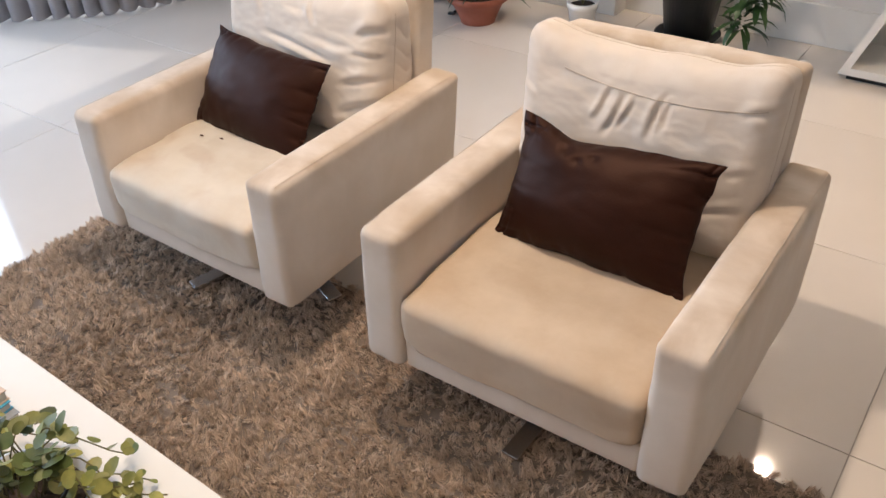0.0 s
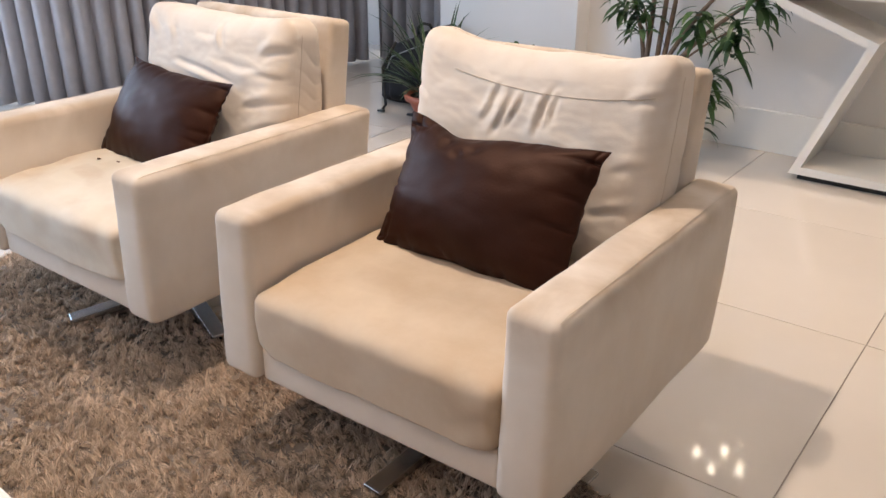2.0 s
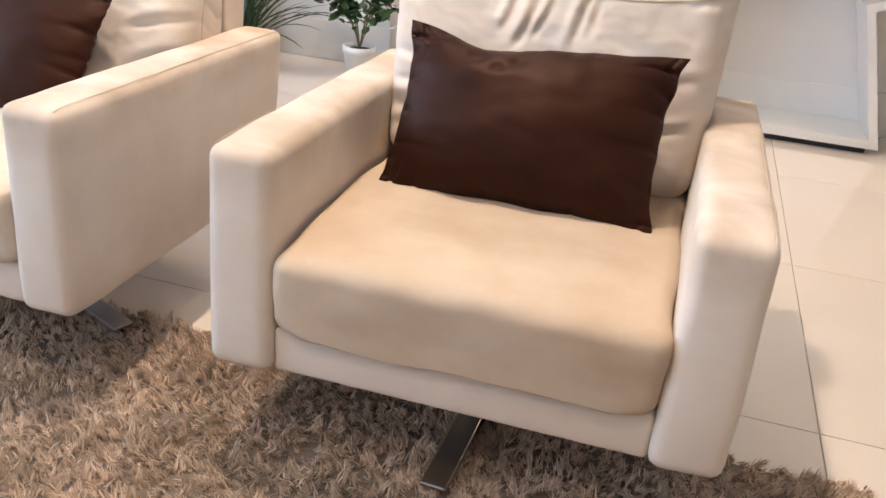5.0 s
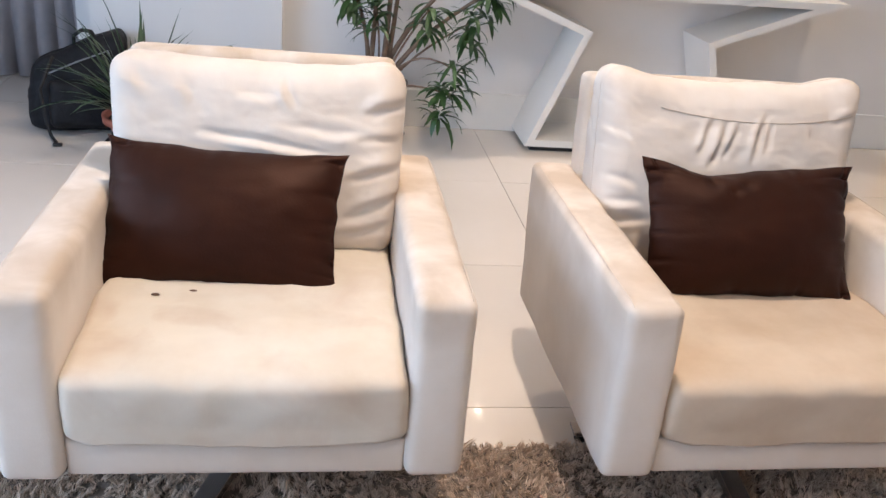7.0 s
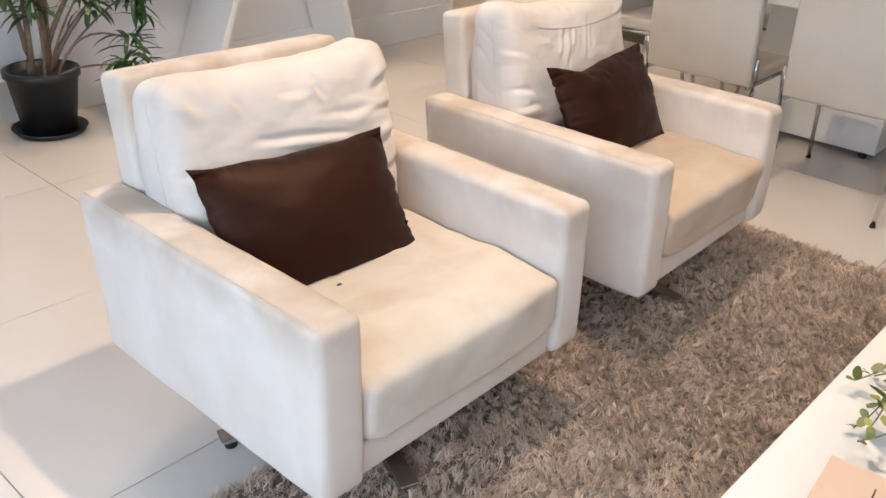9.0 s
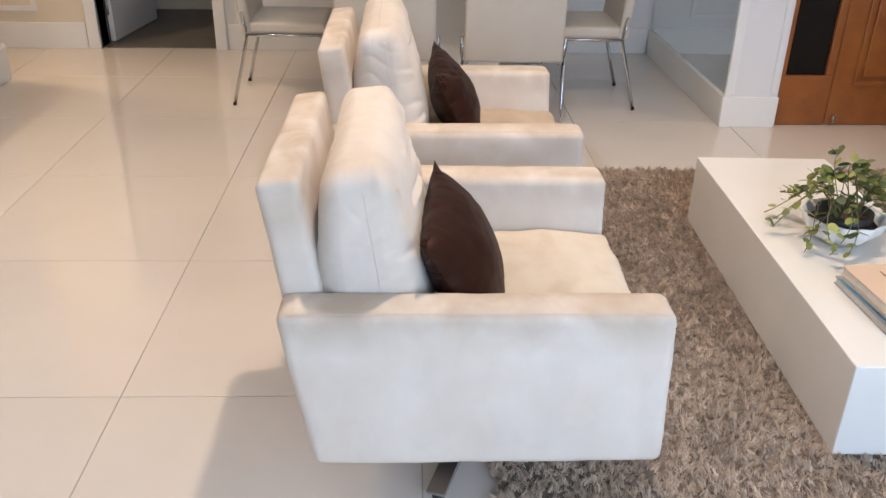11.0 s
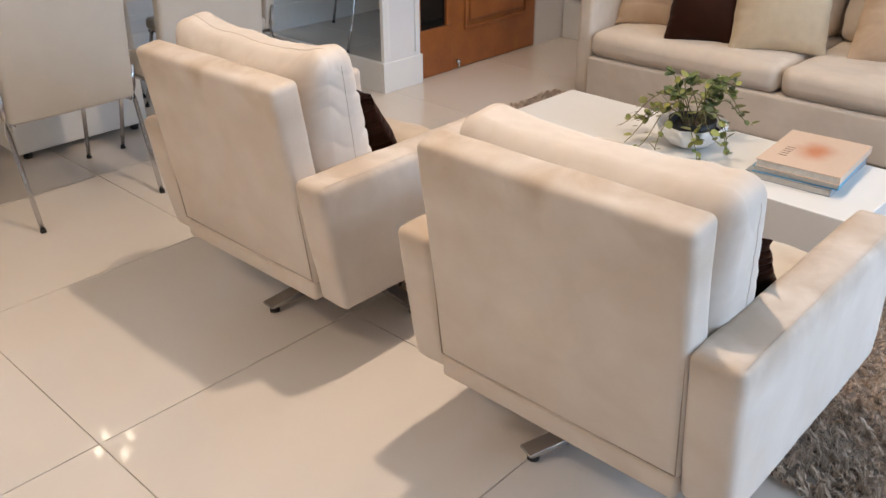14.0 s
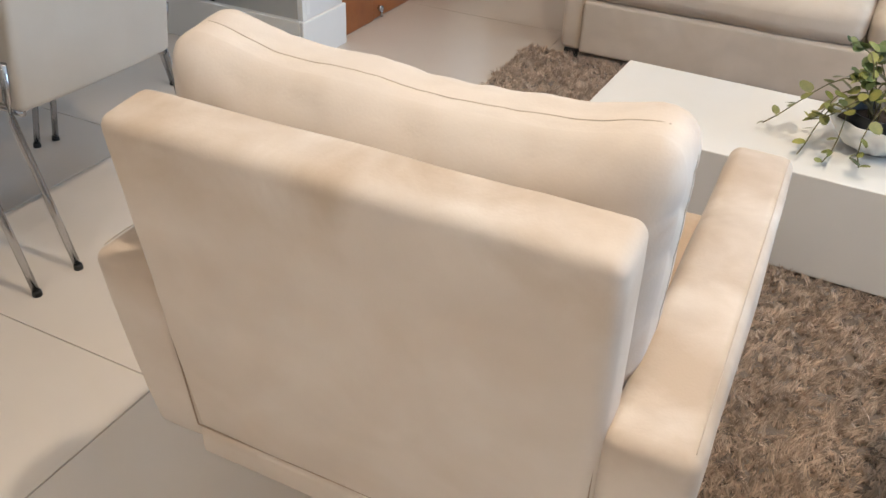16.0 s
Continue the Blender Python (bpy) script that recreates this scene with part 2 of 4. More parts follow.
LEAF_LONG = material("slender green leaf", (0.018, 0.046, 0.017), 0.42, color2=(0.036, 0.075, 0.026), scale=10, island=0.3)
LEAF_LIGHT = material("yellow-green leaf", (0.29, 0.28, 0.07), 0.45, color2=(0.11, 0.15, 0.04), scale=16, island=0.35)
BARK = material("grey-brown bark", (0.17, 0.11, 0.075), 0.85, color2=(0.26, 0.19, 0.14), scale=25, bump=0.4, bump_scale=60)
STEM = material("brown-green stem", (0.14, 0.13, 0.05), 0.7, color2=(0.20, 0.17, 0.08), scale=30)
SOIL = material("dark soil", (0.03, 0.02, 0.014), 0.95, color2=(0.06, 0.04, 0.03), scale=40, bump=0.8, bump_scale=60)
TERRACOTTA = material("terracotta", (0.30, 0.085, 0.05), 0.6, color2=(0.36, 0.12, 0.075), scale=12, bump=0.08, bump_scale=80)
POT_BLACK = material("black plastic pot", (0.012, 0.013, 0.014), 0.4, color2=(0.02, 0.021, 0.022), scale=10)
POT_WHITE = material("white glazed pot", (0.78, 0.78, 0.77), 0.3, color2=(0.82, 0.82, 0.81), scale=8)
BAG = material("black nylon", (0.010, 0.010, 0.012), 0.6, color2=(0.02, 0.02, 0.023), scale=20, bump=0.3, bump_scale=60, spec=0.15)
WEBBING = material("black webbing", (0.008, 0.008, 0.009), 0.75, bump=0.3, bump_scale=200)
PAPER = material("book paper", (0.66, 0.63, 0.57), 0.85, color2=(0.56, 0.53, 0.48), scale=60)
COVER_ORANGE = material("peach and orange printed cover", (0.60, 0.28, 0.14), 0.4, color2=(0.70, 0.50, 0.36), scale=4.5, spread=(0.42, 0.62))
_nt = COVER_ORANGE.node_tree
_tc, _mp, _ln, _ns, _rp, _ad = (_nt.nodes.new("ShaderNode" + k) for k in ("TexCoord", "Mapping", "VectorMath", "TexNoise", "ValToRGB", "Math"))
_mp.inputs["Scale"].default_value = (6.4, 9.0, 0.0)
_ln.operation, _ad.operation = "LENGTH", "MULTIPLY_ADD"
_ns.inputs["Scale"].default_value = 14
_nt.links.new(_tc.outputs["Object"], _mp.inputs[0])
_nt.links.new(_mp.outputs[0], _ln.inputs[0])
_nt.links.new(_tc.outputs["Object"], _ns.inputs["Vector"])
_nt.links.new(_ns.outputs["Fac"], _ad.inputs[0])
_ad.inputs[1].default_value = 0.5
_nt.links.new(_ln.outputs["Value"], _ad.inputs[2])
_rp.color_ramp.elements[0].position, _rp.color_ramp.elements[0].color = 0.35, (0.56, 0.22, 0.10, 1)
_rp.color_ramp.elements[1].position, _rp.color_ramp.elements[1].color = 1.0, (0.66, 0.49, 0.36, 1)
_nt.links.new(_ad.outputs[0], _rp.inputs[0])
_nt.links.new(_rp.outputs[0], _nt.nodes["Principled BSDF"].inputs["Base Color"])
COVER_BLUE = material("bright blue cover", (0.05, 0.30, 0.50), 0.35, color2=(0.07, 0.36, 0.56), scale=9)
COVER_GREY = material("grey cover", (0.28, 0.30, 0.32), 0.45, color2=(0.36, 0.38, 0.40), scale=9)
INK = material("dark red print", (0.10, 0.025, 0.02), 0.6)
GLASS = material("window glass", (1, 1, 1), 0.0, trans=1.0)
CERAMIC_DARK = material("black ceramic", (0.012, 0.012, 0.012), 0.3, color2=(0.02, 0.02, 0.02), scale=9)
GROUND = material("pale terrace paving", (0.42, 0.40, 0.37), 0.8, color2=(0.50, 0.48, 0.45), scale=2)
BULB = bpy.data.materials.new("lit lamp")
BULB.use_nodes = True
BULB.node_tree.nodes["Principled BSDF"].inputs["Emission Color"].default_value = (1.0, 0.86, 0.66, 1)
BULB.node_tree.nodes["Principled BSDF"].inputs["Emission Strength"].default_value = 25


# ---------------------------------------------------------------- mesh helpers
def part(name, bm, mat, parent=None, label="", m=None, smooth=True, kind=""):
    me = bpy.data.meshes.new(name)
    bm.normal_update()
    bm.to_mesh(me)
    bm.free()
    me.materials.append(mat)
    if smooth:
        me.shade_smooth()
    ob = new(name, me)
    ob.parent = parent
    if m is not None:
        ob.matrix_basis = m
    if label or kind:
        tagged(ob, label=label, kind=kind)
    return ob


def raw(name, verts, faces, mat, parent=None, label="", kind="", smooth=False):
    me = bpy.data.meshes.new(name)
    me.from_pydata(verts, [], faces)
    me.materials.append(mat)
    if smooth:
        me.shade_smooth()
    ob = new(name, me)
    ob.parent = parent
    if label or kind:
        tagged(ob, label=label, kind=kind)
    return ob


def thing(name, m=None, label="", category="", group="", kind=""):
    ob = new(name)
    ob.empty_display_size = 0.1
    if m is not None:
        ob.matrix_basis = m
    return tagged(ob, label, category, group, kind)


def box(x0, x1, y0, y1, z0, z1, bevel=0.0, seg=2):
    bm = bmesh.new()
    bmesh.ops.create_cube(bm, size=1.0)
    for v in bm.verts:
        v.co = Vector(((x0 + x1) / 2 + v.co.x * (x1 - x0), (y0 + y1) / 2 + v.co.y * (y1 - y0), (z0 + z1) / 2 + v.co.z * (z1 - z0)))
    if bevel:
        bmesh.ops.bevel(bm, geom=bm.edges[:], offset=bevel, segments=seg, profile=0.5, affect="EDGES")
    return bm


def soft_box(sx, sy, sz, r, n=14, puff=(0, 0, 0), wrinkle=0.0, freq=6.0, seed=0.0, shape=None):
    """A padded block about its centre: rounded edges, crowned faces, faint wrinkles; shape moves each point at the end."""
    bm = bmesh.new()
    half = (sx / 2, sy / 2, sz / 2)

    ns = n if isinstance(n, tuple) else (n, n, n)

    def steps(h, m):
        rr = min(r, h * 0.95)
        inner = np.linspace(-(h - rr), h - rr, max(3, m))
        edge = [h - rr + rr * k for k in (0.35, 0.7, 1.0)]
        return [-e for e in reversed(edge)] + list(inner) + edge
    axes = [steps(h, m) for h, m in zip(half, ns)]
    cache = {}

    def vert(p):
        key = tuple(round(c, 6) for c in p)
        if key in cache:
            return cache[key]
        q = Vector(p)
        rr = [min(r, h * 0.95) for h in half]
        core = Vector([max(-(h - e), min(h - e, c)) for c, h, e in zip(q, half, rr)])
        d = q - core
        if d.length > 1e-9:
            e = min(rr)
            m = max(abs(d[i]) / rr[i] for i in range(3))
            d = d.normalized() * m
            q = core + Vector([d[i] * rr[i] for i in range(3)])
        u = [max(-1, min(1, q[i] / half[i])) for i in range(3)]
        f = [1 - c * c for c in u]
        out = q + Vector([math.copysign(puff[i], u[i]) * abs(u[i]) ** 3 * f[(i + 1) % 3] ** 0.7 * f[(i + 2) % 3] ** 0.7 for i in range(3)])
        if wrinkle:
            w = noise.fractal(Vector((q.x * freq + seed, q.y * freq, q.z * freq)), 0.9, 2.1, 3)
            out += Vector([u[i] * wrinkle * w for i in range(3)])
        if shape:
            out = Vector(shape(out.x, out.y, out.z))
        cache[key] = bm.verts.new(out)
        return cache[key]
    for ax in range(3):
        a, b = (ax + 1) % 3, (ax + 2) % 3
        for side in (-1, 1):
            for i in range(len(axes[a]) - 1):
                for j in range(len(axes[b]) - 1):
                    loop = []
                    for ii, jj in ((i, j), (i + 1, j), (i + 1, j + 1), (i, j + 1)):
                        p = [0, 0, 0]
                        p[ax], p[a], p[b] = side * half[ax], axes[a][ii], axes[b][jj]
                        loop.append(vert(p))
                    if side < 0:
                        loop.reverse()
                    bm.faces.new(loop)
    return bm


def ridge(a, sharp=3.0):
    return (1 - abs(math.sin(a))) ** sharp


def creases(x, z, folds):
    """Sewn-in folds: a sharp valley with a plump shoulder along each line x0, z0, x1, z1, width, depth."""
    total = 0.0
    for xa, za, xb, zb, w, amp in folds:
        w *= 1.15
        dx, dz = xb - xa, zb - za
        length = math.hypot(dx, dz)
        s = ((x - xa) * dx + (z - za) * dz) / (length * length)
        if not 0 < s < 1:
            continue
        d = ((x - xa) * dz - (z - za) * dx) / length + 0.004 * math.sin(s * 5 + xa * 40)
        if abs(d) < w * 6:
            total += 0.62 * amp * math.sin(math.pi * s) ** 1.1 * (0.75 * math.exp(-((d - 1.7 * w) / (1.3 * w)) ** 2) - math.exp(-(d / w) ** 2))
    return total


def pillow(w, h, thick, pinch=0.07, n=48, wrinkle=0.012, seed=0.0, dent=0.0, pocks=(), bands=()):
    """A knife-edge cushion in the xz plane about its centre, front towards -y, with drawn-in edges and gathered seams."""
    bm = bmesh.new()
    rows = {}
    for side in (-1, 1):
        for i in range(n + 1):
            for j in range(n + 1):
                u, v = math.sin((i / n - 0.5) * math.pi), math.sin((j / n - 0.5) * math.pi)
                border = i in (0, n) or j in (0, n)
                if border and side > 0:
                    rows[side, i, j] = rows[-1, i, j]
                    continue
                x = u * w / 2 * (1 - pinch * (1 - abs(v) ** 2.4))
                z = v * h / 2 * (1 - pinch * 1.3 * (1 - abs(u) ** 2.4))
                z += 0.007 * noise.noise(Vector((u * 3.2 + seed, math.copysign(2, v), seed))) * abs(v) ** 5
                x += 0.006 * noise.noise(Vector((v * 4.2 + seed, math.copysign(5, u), seed))) * abs(u) ** 5
                z -= dent * math.exp(-((u + 0.35) / 0.36) ** 2) * max(0, v) ** 3
                bulge = ((1 - u * u) * (1 - v * v)) ** 0.56
                y = side * thick / 2 * bulge
                if not border:
                    soft = noise.fractal(Vector((u * 1.4 + seed, v * 1.4, side * 3.0)), 1.0, 2.0, 3)
                    n1 = noise.noise(Vector((u * 2 + seed, v * 2.5, side)))
                    n2 = noise.noise(Vector((v * 3 + seed, 7.0, side + seed)))
                    n3 = noise.noise(Vector((u * 3 + seed, 3.0, side + seed)))
                    gx = ridge(v * 9 + 4 * n2 + 1.5 * n1 + seed, 2.2) * math.exp(-(1 - abs(u)) / (0.10 + 0.10 * abs(n2))) * (0.5 + abs(n2) * 1.6)
                    gz = ridge(u * 11 + 4 * n3 + 1.5 * n1 + seed, 2.2) * math.exp(-(1 - abs(v)) / (0.10 + 0.08 * abs(n3))) * (0.3 + abs(n3) * 1.4)
                    near = min(1.0, bulge * 6.0)
                    y += side * near * wrinkle * (0.24 * soft - 1.1 * gx - 0.8 * gz)
                    for pu, pv, pr, pd in pocks:
                        y -= side * pd * math.exp(-(((u - pu) * w / 2) ** 2 + ((v - pv) * h / 2) ** 2) / pr ** 2)
                    for bv in bands:
                        y -= side * 0.006 * math.exp(-((v - bv + 0.05 * u * n1) / 0.035) ** 2)
                rows[side, i, j] = bm.verts.new((x, y, z))
    for side in (-1, 1):
        for i in range(n):
            for j in range(n):
                q = [rows[side, i, j], rows[side, i + 1, j], rows[side, i + 1, j + 1], rows[side, i, j + 1]]
                if side > 0:
                    q.reverse()
                bm.faces.new(q)
    return bm


def tube(points, radius, seg=8, radii=None, caps=True):
    bm = bmesh.new()
    pts = [Vector(p) for p in points]
    rings = []
    for k, p in enumerate(pts):
        t = (pts[min(k + 1, len(pts) - 1)] - pts[max(k - 1, 0)]).normalized()
        a = t.cross(Vector((0, 0, 1)))
        if a.length < 1e-3:
            a = t.cross(Vector((1, 0, 0)))
        a.normalize()
        b = t.cross(a)
        r = radii[k] if radii else radius
        rings.append([bm.verts.new(p + (a * math.cos(s) + b * math.sin(s)) * r) for s in [2 * math.pi * i / seg for i in range(seg)]])
    for r0, r1 in zip(rings, rings[1:]):
        for i in range(seg):
            bm.faces.new((r0[i], r0[(i + 1) % seg], r1[(i + 1) % seg], r1[i]))
    if caps:
        bm.faces.new(list(reversed(rings[0])))
        bm.faces.new(rings[-1])
    bmesh.ops.recalc_face_normals(bm, faces=bm.faces[:])
    return bm


def lathe(profile, seg=36, ripple=0.0, lobes=0):
    bm = bmesh.new()
    rings = []
    for r, z in profile:
        ring = []
        for i in range(seg):
            a = 2 * math.pi * i / seg
            rr = r * (1 + ripple * math.cos(lobes * a))
            ring.append(bm.verts.new((rr * math.cos(a), rr * math.sin(a), z)))
        rings.append(ring)
    for r0, r1 in zip(rings, rings[1:]):
        for i in range(seg):
            bm.faces.new((r0[i], r0[(i + 1) % seg], r1[(i + 1) % seg], r1[i]))
    if profile[0][0] > 1e-4:
        bm.faces.new(list(reversed(rings[0])))
    if profile[-1][0] > 1e-4:
        bm.faces.new(rings[-1])
    bmesh.ops.remove_doubles(bm, verts=bm.verts[:], dist=1e-5)
    bmesh.ops.recalc_face_normals(bm, faces=bm.faces[:])
    return bm


def prism(outline, axis, a0, a1, bevel=0.0):
    """A closed outline of 2D points drawn out along an axis."""
    bm = bmesh.new()

    def at(p, a):
        return {"x": (a, p[0], p[1]), "y": (p[0], a, p[1]), "z": (p[0], p[1], a)}[axis]
    lo = [bm.verts.new(at(p, a0)) for p in outline]
    hi = [bm.verts.new(at(p, a1)) for p in outline]
    bm.faces.new(lo)
    bm.faces.new(list(reversed(hi)))
    for i in range(len(outline)):
        j = (i + 1) % len(outline)
        bm.faces.new((lo[i], hi[i], hi[j], lo[j]))
    bmesh.ops.recalc_face_normals(bm, faces=bm.faces[:])
    if bevel:
        bmesh.ops.bevel(bm, geom=bm.edges[:], offset=bevel, segments=3, profile=0.5, affect="EDGES")
    return bm


def join(*bms):
    out = bmesh.new()
    for b in bms:
        me = bpy.data.meshes.new("tmp")
        b.to_mesh(me)
        b.free()
        out.from_mesh(me)
        bpy.data.meshes.remove(me)
    return out


def moved(bm, m):
    bmesh.ops.transform(bm, matrix=m, verts=bm.verts[:])
    return bm


def blade(base, heading, length, width, rise, droop, steps=5, fold=0.15):
    """A slender curved leaf as points and faces; the leaf leaves base at the slope rise and bends down by droop."""
    verts, faces = [], []
    h = Vector((math.cos(heading), math.sin(heading), 0))
    side = Vector((-h.y, h.x, 0))
    p, slope = Vector(base), rise
    for k in range(steps + 1):
        u = k / steps
        w = width * (math.sin(math.pi * min(1, 0.12 + 0.88 * u)) ** 0.6 if u < 1 else 0) * 0.5
        up = Vector((0, 0, 1)) * fold * w
        verts += [tuple(p - side * w + up), tuple(p), tuple(p + side * w + up)]
        p = p + (h * math.cos(slope) + Vector((0, 0, 1)) * math.sin(slope)) * (length / steps)
        slope -= droop / steps
    for k in range(steps):
        a = 3 * k
        faces += [(a, a + 1, a + 4, a + 3), (a + 1, a + 2, a + 5, a + 4)]
    return verts, faces


def gather(pieces):
    verts, faces = [], []
    for v, f in pieces:
        o = len(verts)
        verts += v
        faces += [tuple(i + o for i in q) for q in f]
    return verts, faces


# ---------------------------------------------------------------- the room
def structure(name, bm, mat, label, smooth=False):
    return tagged(part(name, bm, mat, None, smooth=smooth), label=label, kind="structure")


structure("ground", box(-60, 60, -60, 60, -0.5, -0.22), GROUND, "pale paving outside the window")
floor = structure("floor", box(-3.75, 5.6, -3.3, 4.4, -0.2, -0.004), GROUT, "polished cream porcelain tile floor with grey grout")
structure("ceiling", box(-3.95, 5.6, -3.5, 4.4, CEIL, CEIL + 0.15), CEILING, "plain white ceiling")
# north side: main wall behind the plants, pier, recess behind the curtain
structure("wall_north", box(-0.06, 3.40, 2.66, 2.86, 0, CEIL), WALL, "white painted wall behind the plants")
structure("wall_pier", box(-0.95, -0.06, 2.53, 2.86, 0, CEIL), WALL, "white painted wall pier beside the curtain")
structure("wall_north_west", box(-3.95, -0.95, 3.56, 3.76, 0, CEIL), WALL, "plain wall behind the curtain")
structure("wall_recess", box(-1.1, -0.95, 2.86, 3.56, 0, CEIL), WALL, "plain recess wall")
structure("wall_hall_return", box(3.25, 3.40, 2.86, 4.2, 0, CEIL), WALL_CREAM, "cream wall return by the hall")
structure("wall_hall_end", box(3.25, 5.6, 4.2, 4.4, 0, CEIL), WALL_CREAM, "cream end wall")
for _a, _b in ((-0.06, 3.40),):
    structure("baseboard_north", box(_a, _b, 2.640, 2.659, 0, 0.20, 0.004), TRIM, "white baseboard")
structure("baseboard_pier", box(-0.965, -0.045, 2.512, 2.529, 0, 0.20, 0.004), TRIM, "white baseboard of the pier")
structure("baseboard_pier_side", box(-0.059, -0.043, 2.53, 2.64, 0, 0.20, 0.004), TRIM, "white baseboard of the pier")
structure("baseboard_return", box(3.401, 3.418, 2.64, 4.19, 0, 0.22, 0.004), TRIM, "white baseboard")
# east side: cream wall with a doorway into a dim room
EX = 4.22
east = structure("wall_east_south", box(EX, EX + 0.16, -1.76, 1.53, 0, CEIL), WALL, "white wall behind the dining table")
structure("wall_east_north", box(EX, EX + 0.16, 2.34, 4.2, 0, CEIL), WALL_CREAM, "cream wall beside the doorway")
structure("wall_east_lintel", box(EX, EX + 0.16, 1.53, 2.34, 2.1, CEIL), WALL_CREAM, "wall above the doorway")
structure("baseboard_east_south", box(EX - 0.018, EX - 0.001, -1.55, 1.44, 0, 0.18, 0.004), TRIM, "white baseboard")
structure("baseboard_east_north", box(EX - 0.018, EX - 0.001, 2.43, 4.2, 0, 0.18, 0.004), TRIM, "white baseboard")
for _y0, _y1 in ((0.2, 1.30), (-1.3, 0.1), (2.75, 4.0)):
    structure("trim", join(box(EX - 0.014, EX - 0.001, _y0, _y1, 0.26, 0.29), box(EX - 0.014, EX - 0.001, _y0, _y1, 2.3, 2.33),
              box(EX - 0.014, EX - 0.001, _y0, _y0 + 0.03, 0.29, 2.3), box(EX - 0.014, EX - 0.001, _y1 - 0.03, _y1, 0.29, 2.3)), TRIM, "white wall panel moulding")
frame_door = tagged(thing("door_1", label="white door standing open in the doorway", category="door"), kind="structure")
part("door_frame", join(box(EX - 0.03, EX + 0.17, 1.45, 1.53, 0, 2.18, 0.004), box(EX - 0.03, EX + 0.17, 2.34, 2.42, 0, 2.18, 0.004),
     box(EX - 0.03, EX + 0.17, 1.53, 2.34, 2.1, 2.18, 0.004)), TRIM, frame_door, smooth=False)
part("door_leaf", box(0, 0.80, -0.04, 0, 0.01, 2.08, 0.003), TRIM, frame_door, "white lacquered open leaf", m=pose(EX + 0.18, 2.335, 0, 0, 0, -6), smooth=False)
part("hinge", tube([(EX + 0.165, 2.325, 0.20), (EX + 0.165, 2.325, 0.32)], 0.012, 10), CHROME, frame_door)
# floor darkened by colour to read as an unlit room
structure("hall_floor", box(EX + 0.02, 5.6, 0.8, 3.2, -0.1, 0.004), HALL_FLOOR_DIMMED, "stone floor past the doorway, coloured dark for the dim room")
structure("hall_wall_end", box(5.6, 5.75, 0.6, 4.4, 0, CEIL), WALL_CREAM, "dim wall past the doorway")
structure("hall_wall_south", box(EX + 0.16, 5.6, 0.6, 0.75, 0, CEIL), WALL_CREAM, "dim wall past the doorway")
structure("hall_wall_north", box(EX + 0.16, 5.6, 3.25, 3.4, 0, CEIL), WALL_CREAM, "dim wall past the doorway")
# south-east: mirror wall, pier, wooden entrance door
structure("wall_mirror_back", box(2.86, EX, -1.76, -1.60, 0, CEIL), WALL, "white wall that carries the mirror")
structure("mirror_plinth", box(2.577, EX - 0.02, -1.599, -1.560, 0, 0.17, 0.003), TRIM, "white plinth below the wall mirror")
mirror = tagged(part("wall_mirror", box(2.590, EX - 0.02, -1.598, -1.575, 0.172, 2.6), MIRROR, None, smooth=False), "tall frameless mirror standing on a white plinth", "mirror")
structure("wall_pier_door", box(2.575, 2.86, -1.865, -1.600, 0, CEIL), WALL, "white pier between mirror and wooden door")
structure("baseboard_pier_door", box(2.558, 2.574, -1.87, -1.560, 0, 0.17, 0.004), TRIM, "white baseboard of the pier")
structure("trim_pier_door", join(box(2.566, 2.589, -1.5995, -1.572, 0.172, 2.6), box(2.565, 2.574, -1.845, -1.82, 0.19, 2.5), box(2.565, 2.574, -1.62, -1.595, 0.19, 2.5)), TRIM, "flat white moulding on the pier")
structure("wall_east_entrance", box(2.66, 2.86, -3.5, -1.865, 2.15, CEIL), WALL, "wall above the entrance door")
entry = tagged(thing("door_2", label="orange-brown varnished wooden entrance door with dark glass side light", category="door"), kind="structure")
part("side_light_rail", box(2.60, 2.66, -2.165, -1.867, 0.002, 0.28, 0.004), WOOD, entry, smooth=False)
part("side_light_glass", box(2.62, 2.64, -2.12, -1.90, 0.28, 2.1), GLASS_DARK, entry, "black glass pane", smooth=False)
part("side_light_stile", box(2.60, 2.66, -2.165, -2.12, 0.282, 2.14, 0.004), WOOD, entry, smooth=False)
part("side_light_stile", box(2.60, 2.66, -1.90, -1.867, 0.282, 2.14, 0.004), WOOD, entry, smooth=False)
_leaf = part("door_leaf", box(2.605, 2.66, -2.98, -2.170, 0.004, 2.14, 0.004), WOOD, entry, smooth=False)
for _z0, _z1 in ((0.28, 0.95), (1.1, 2.0)):
    part("raised_panel", box(2.588, 2.606, -2.84, -2.32, _z0, _z1, 0.008), WOOD, _leaf, smooth=False)
    part("panel_moulding", join(box(2.592, 2.606, -2.88, -2.28, _z0 - 0.05, _z0 - 0.03, 0.004), box(2.592, 2.606, -2.88, -2.28, _z1 + 0.03, _z1 + 0.05, 0.004),
         box(2.592, 2.606, -2.88, -2.86, _z0 - 0.03, _z1 + 0.03, 0.004), box(2.592, 2.606, -2.30, -2.28, _z0 - 0.03, _z1 + 0.03, 0.004)), WOOD, _leaf, smooth=False)
part("floor_bolt", join(tube([(2.600, -2.21, 0.05), (2.58, -2.21, 0.05)], 0.012, 12), tube([(2.585, -2.21, 0.05), (2.585, -2.21, 0.012)], 0.006, 8)), CHROME, _leaf, "small steel floor bolt")
structure("wall_east_corner", box(2.60, 2.86, -3.5, -2.985, 0, 2.148), WALL, "white wall beside the entrance door")
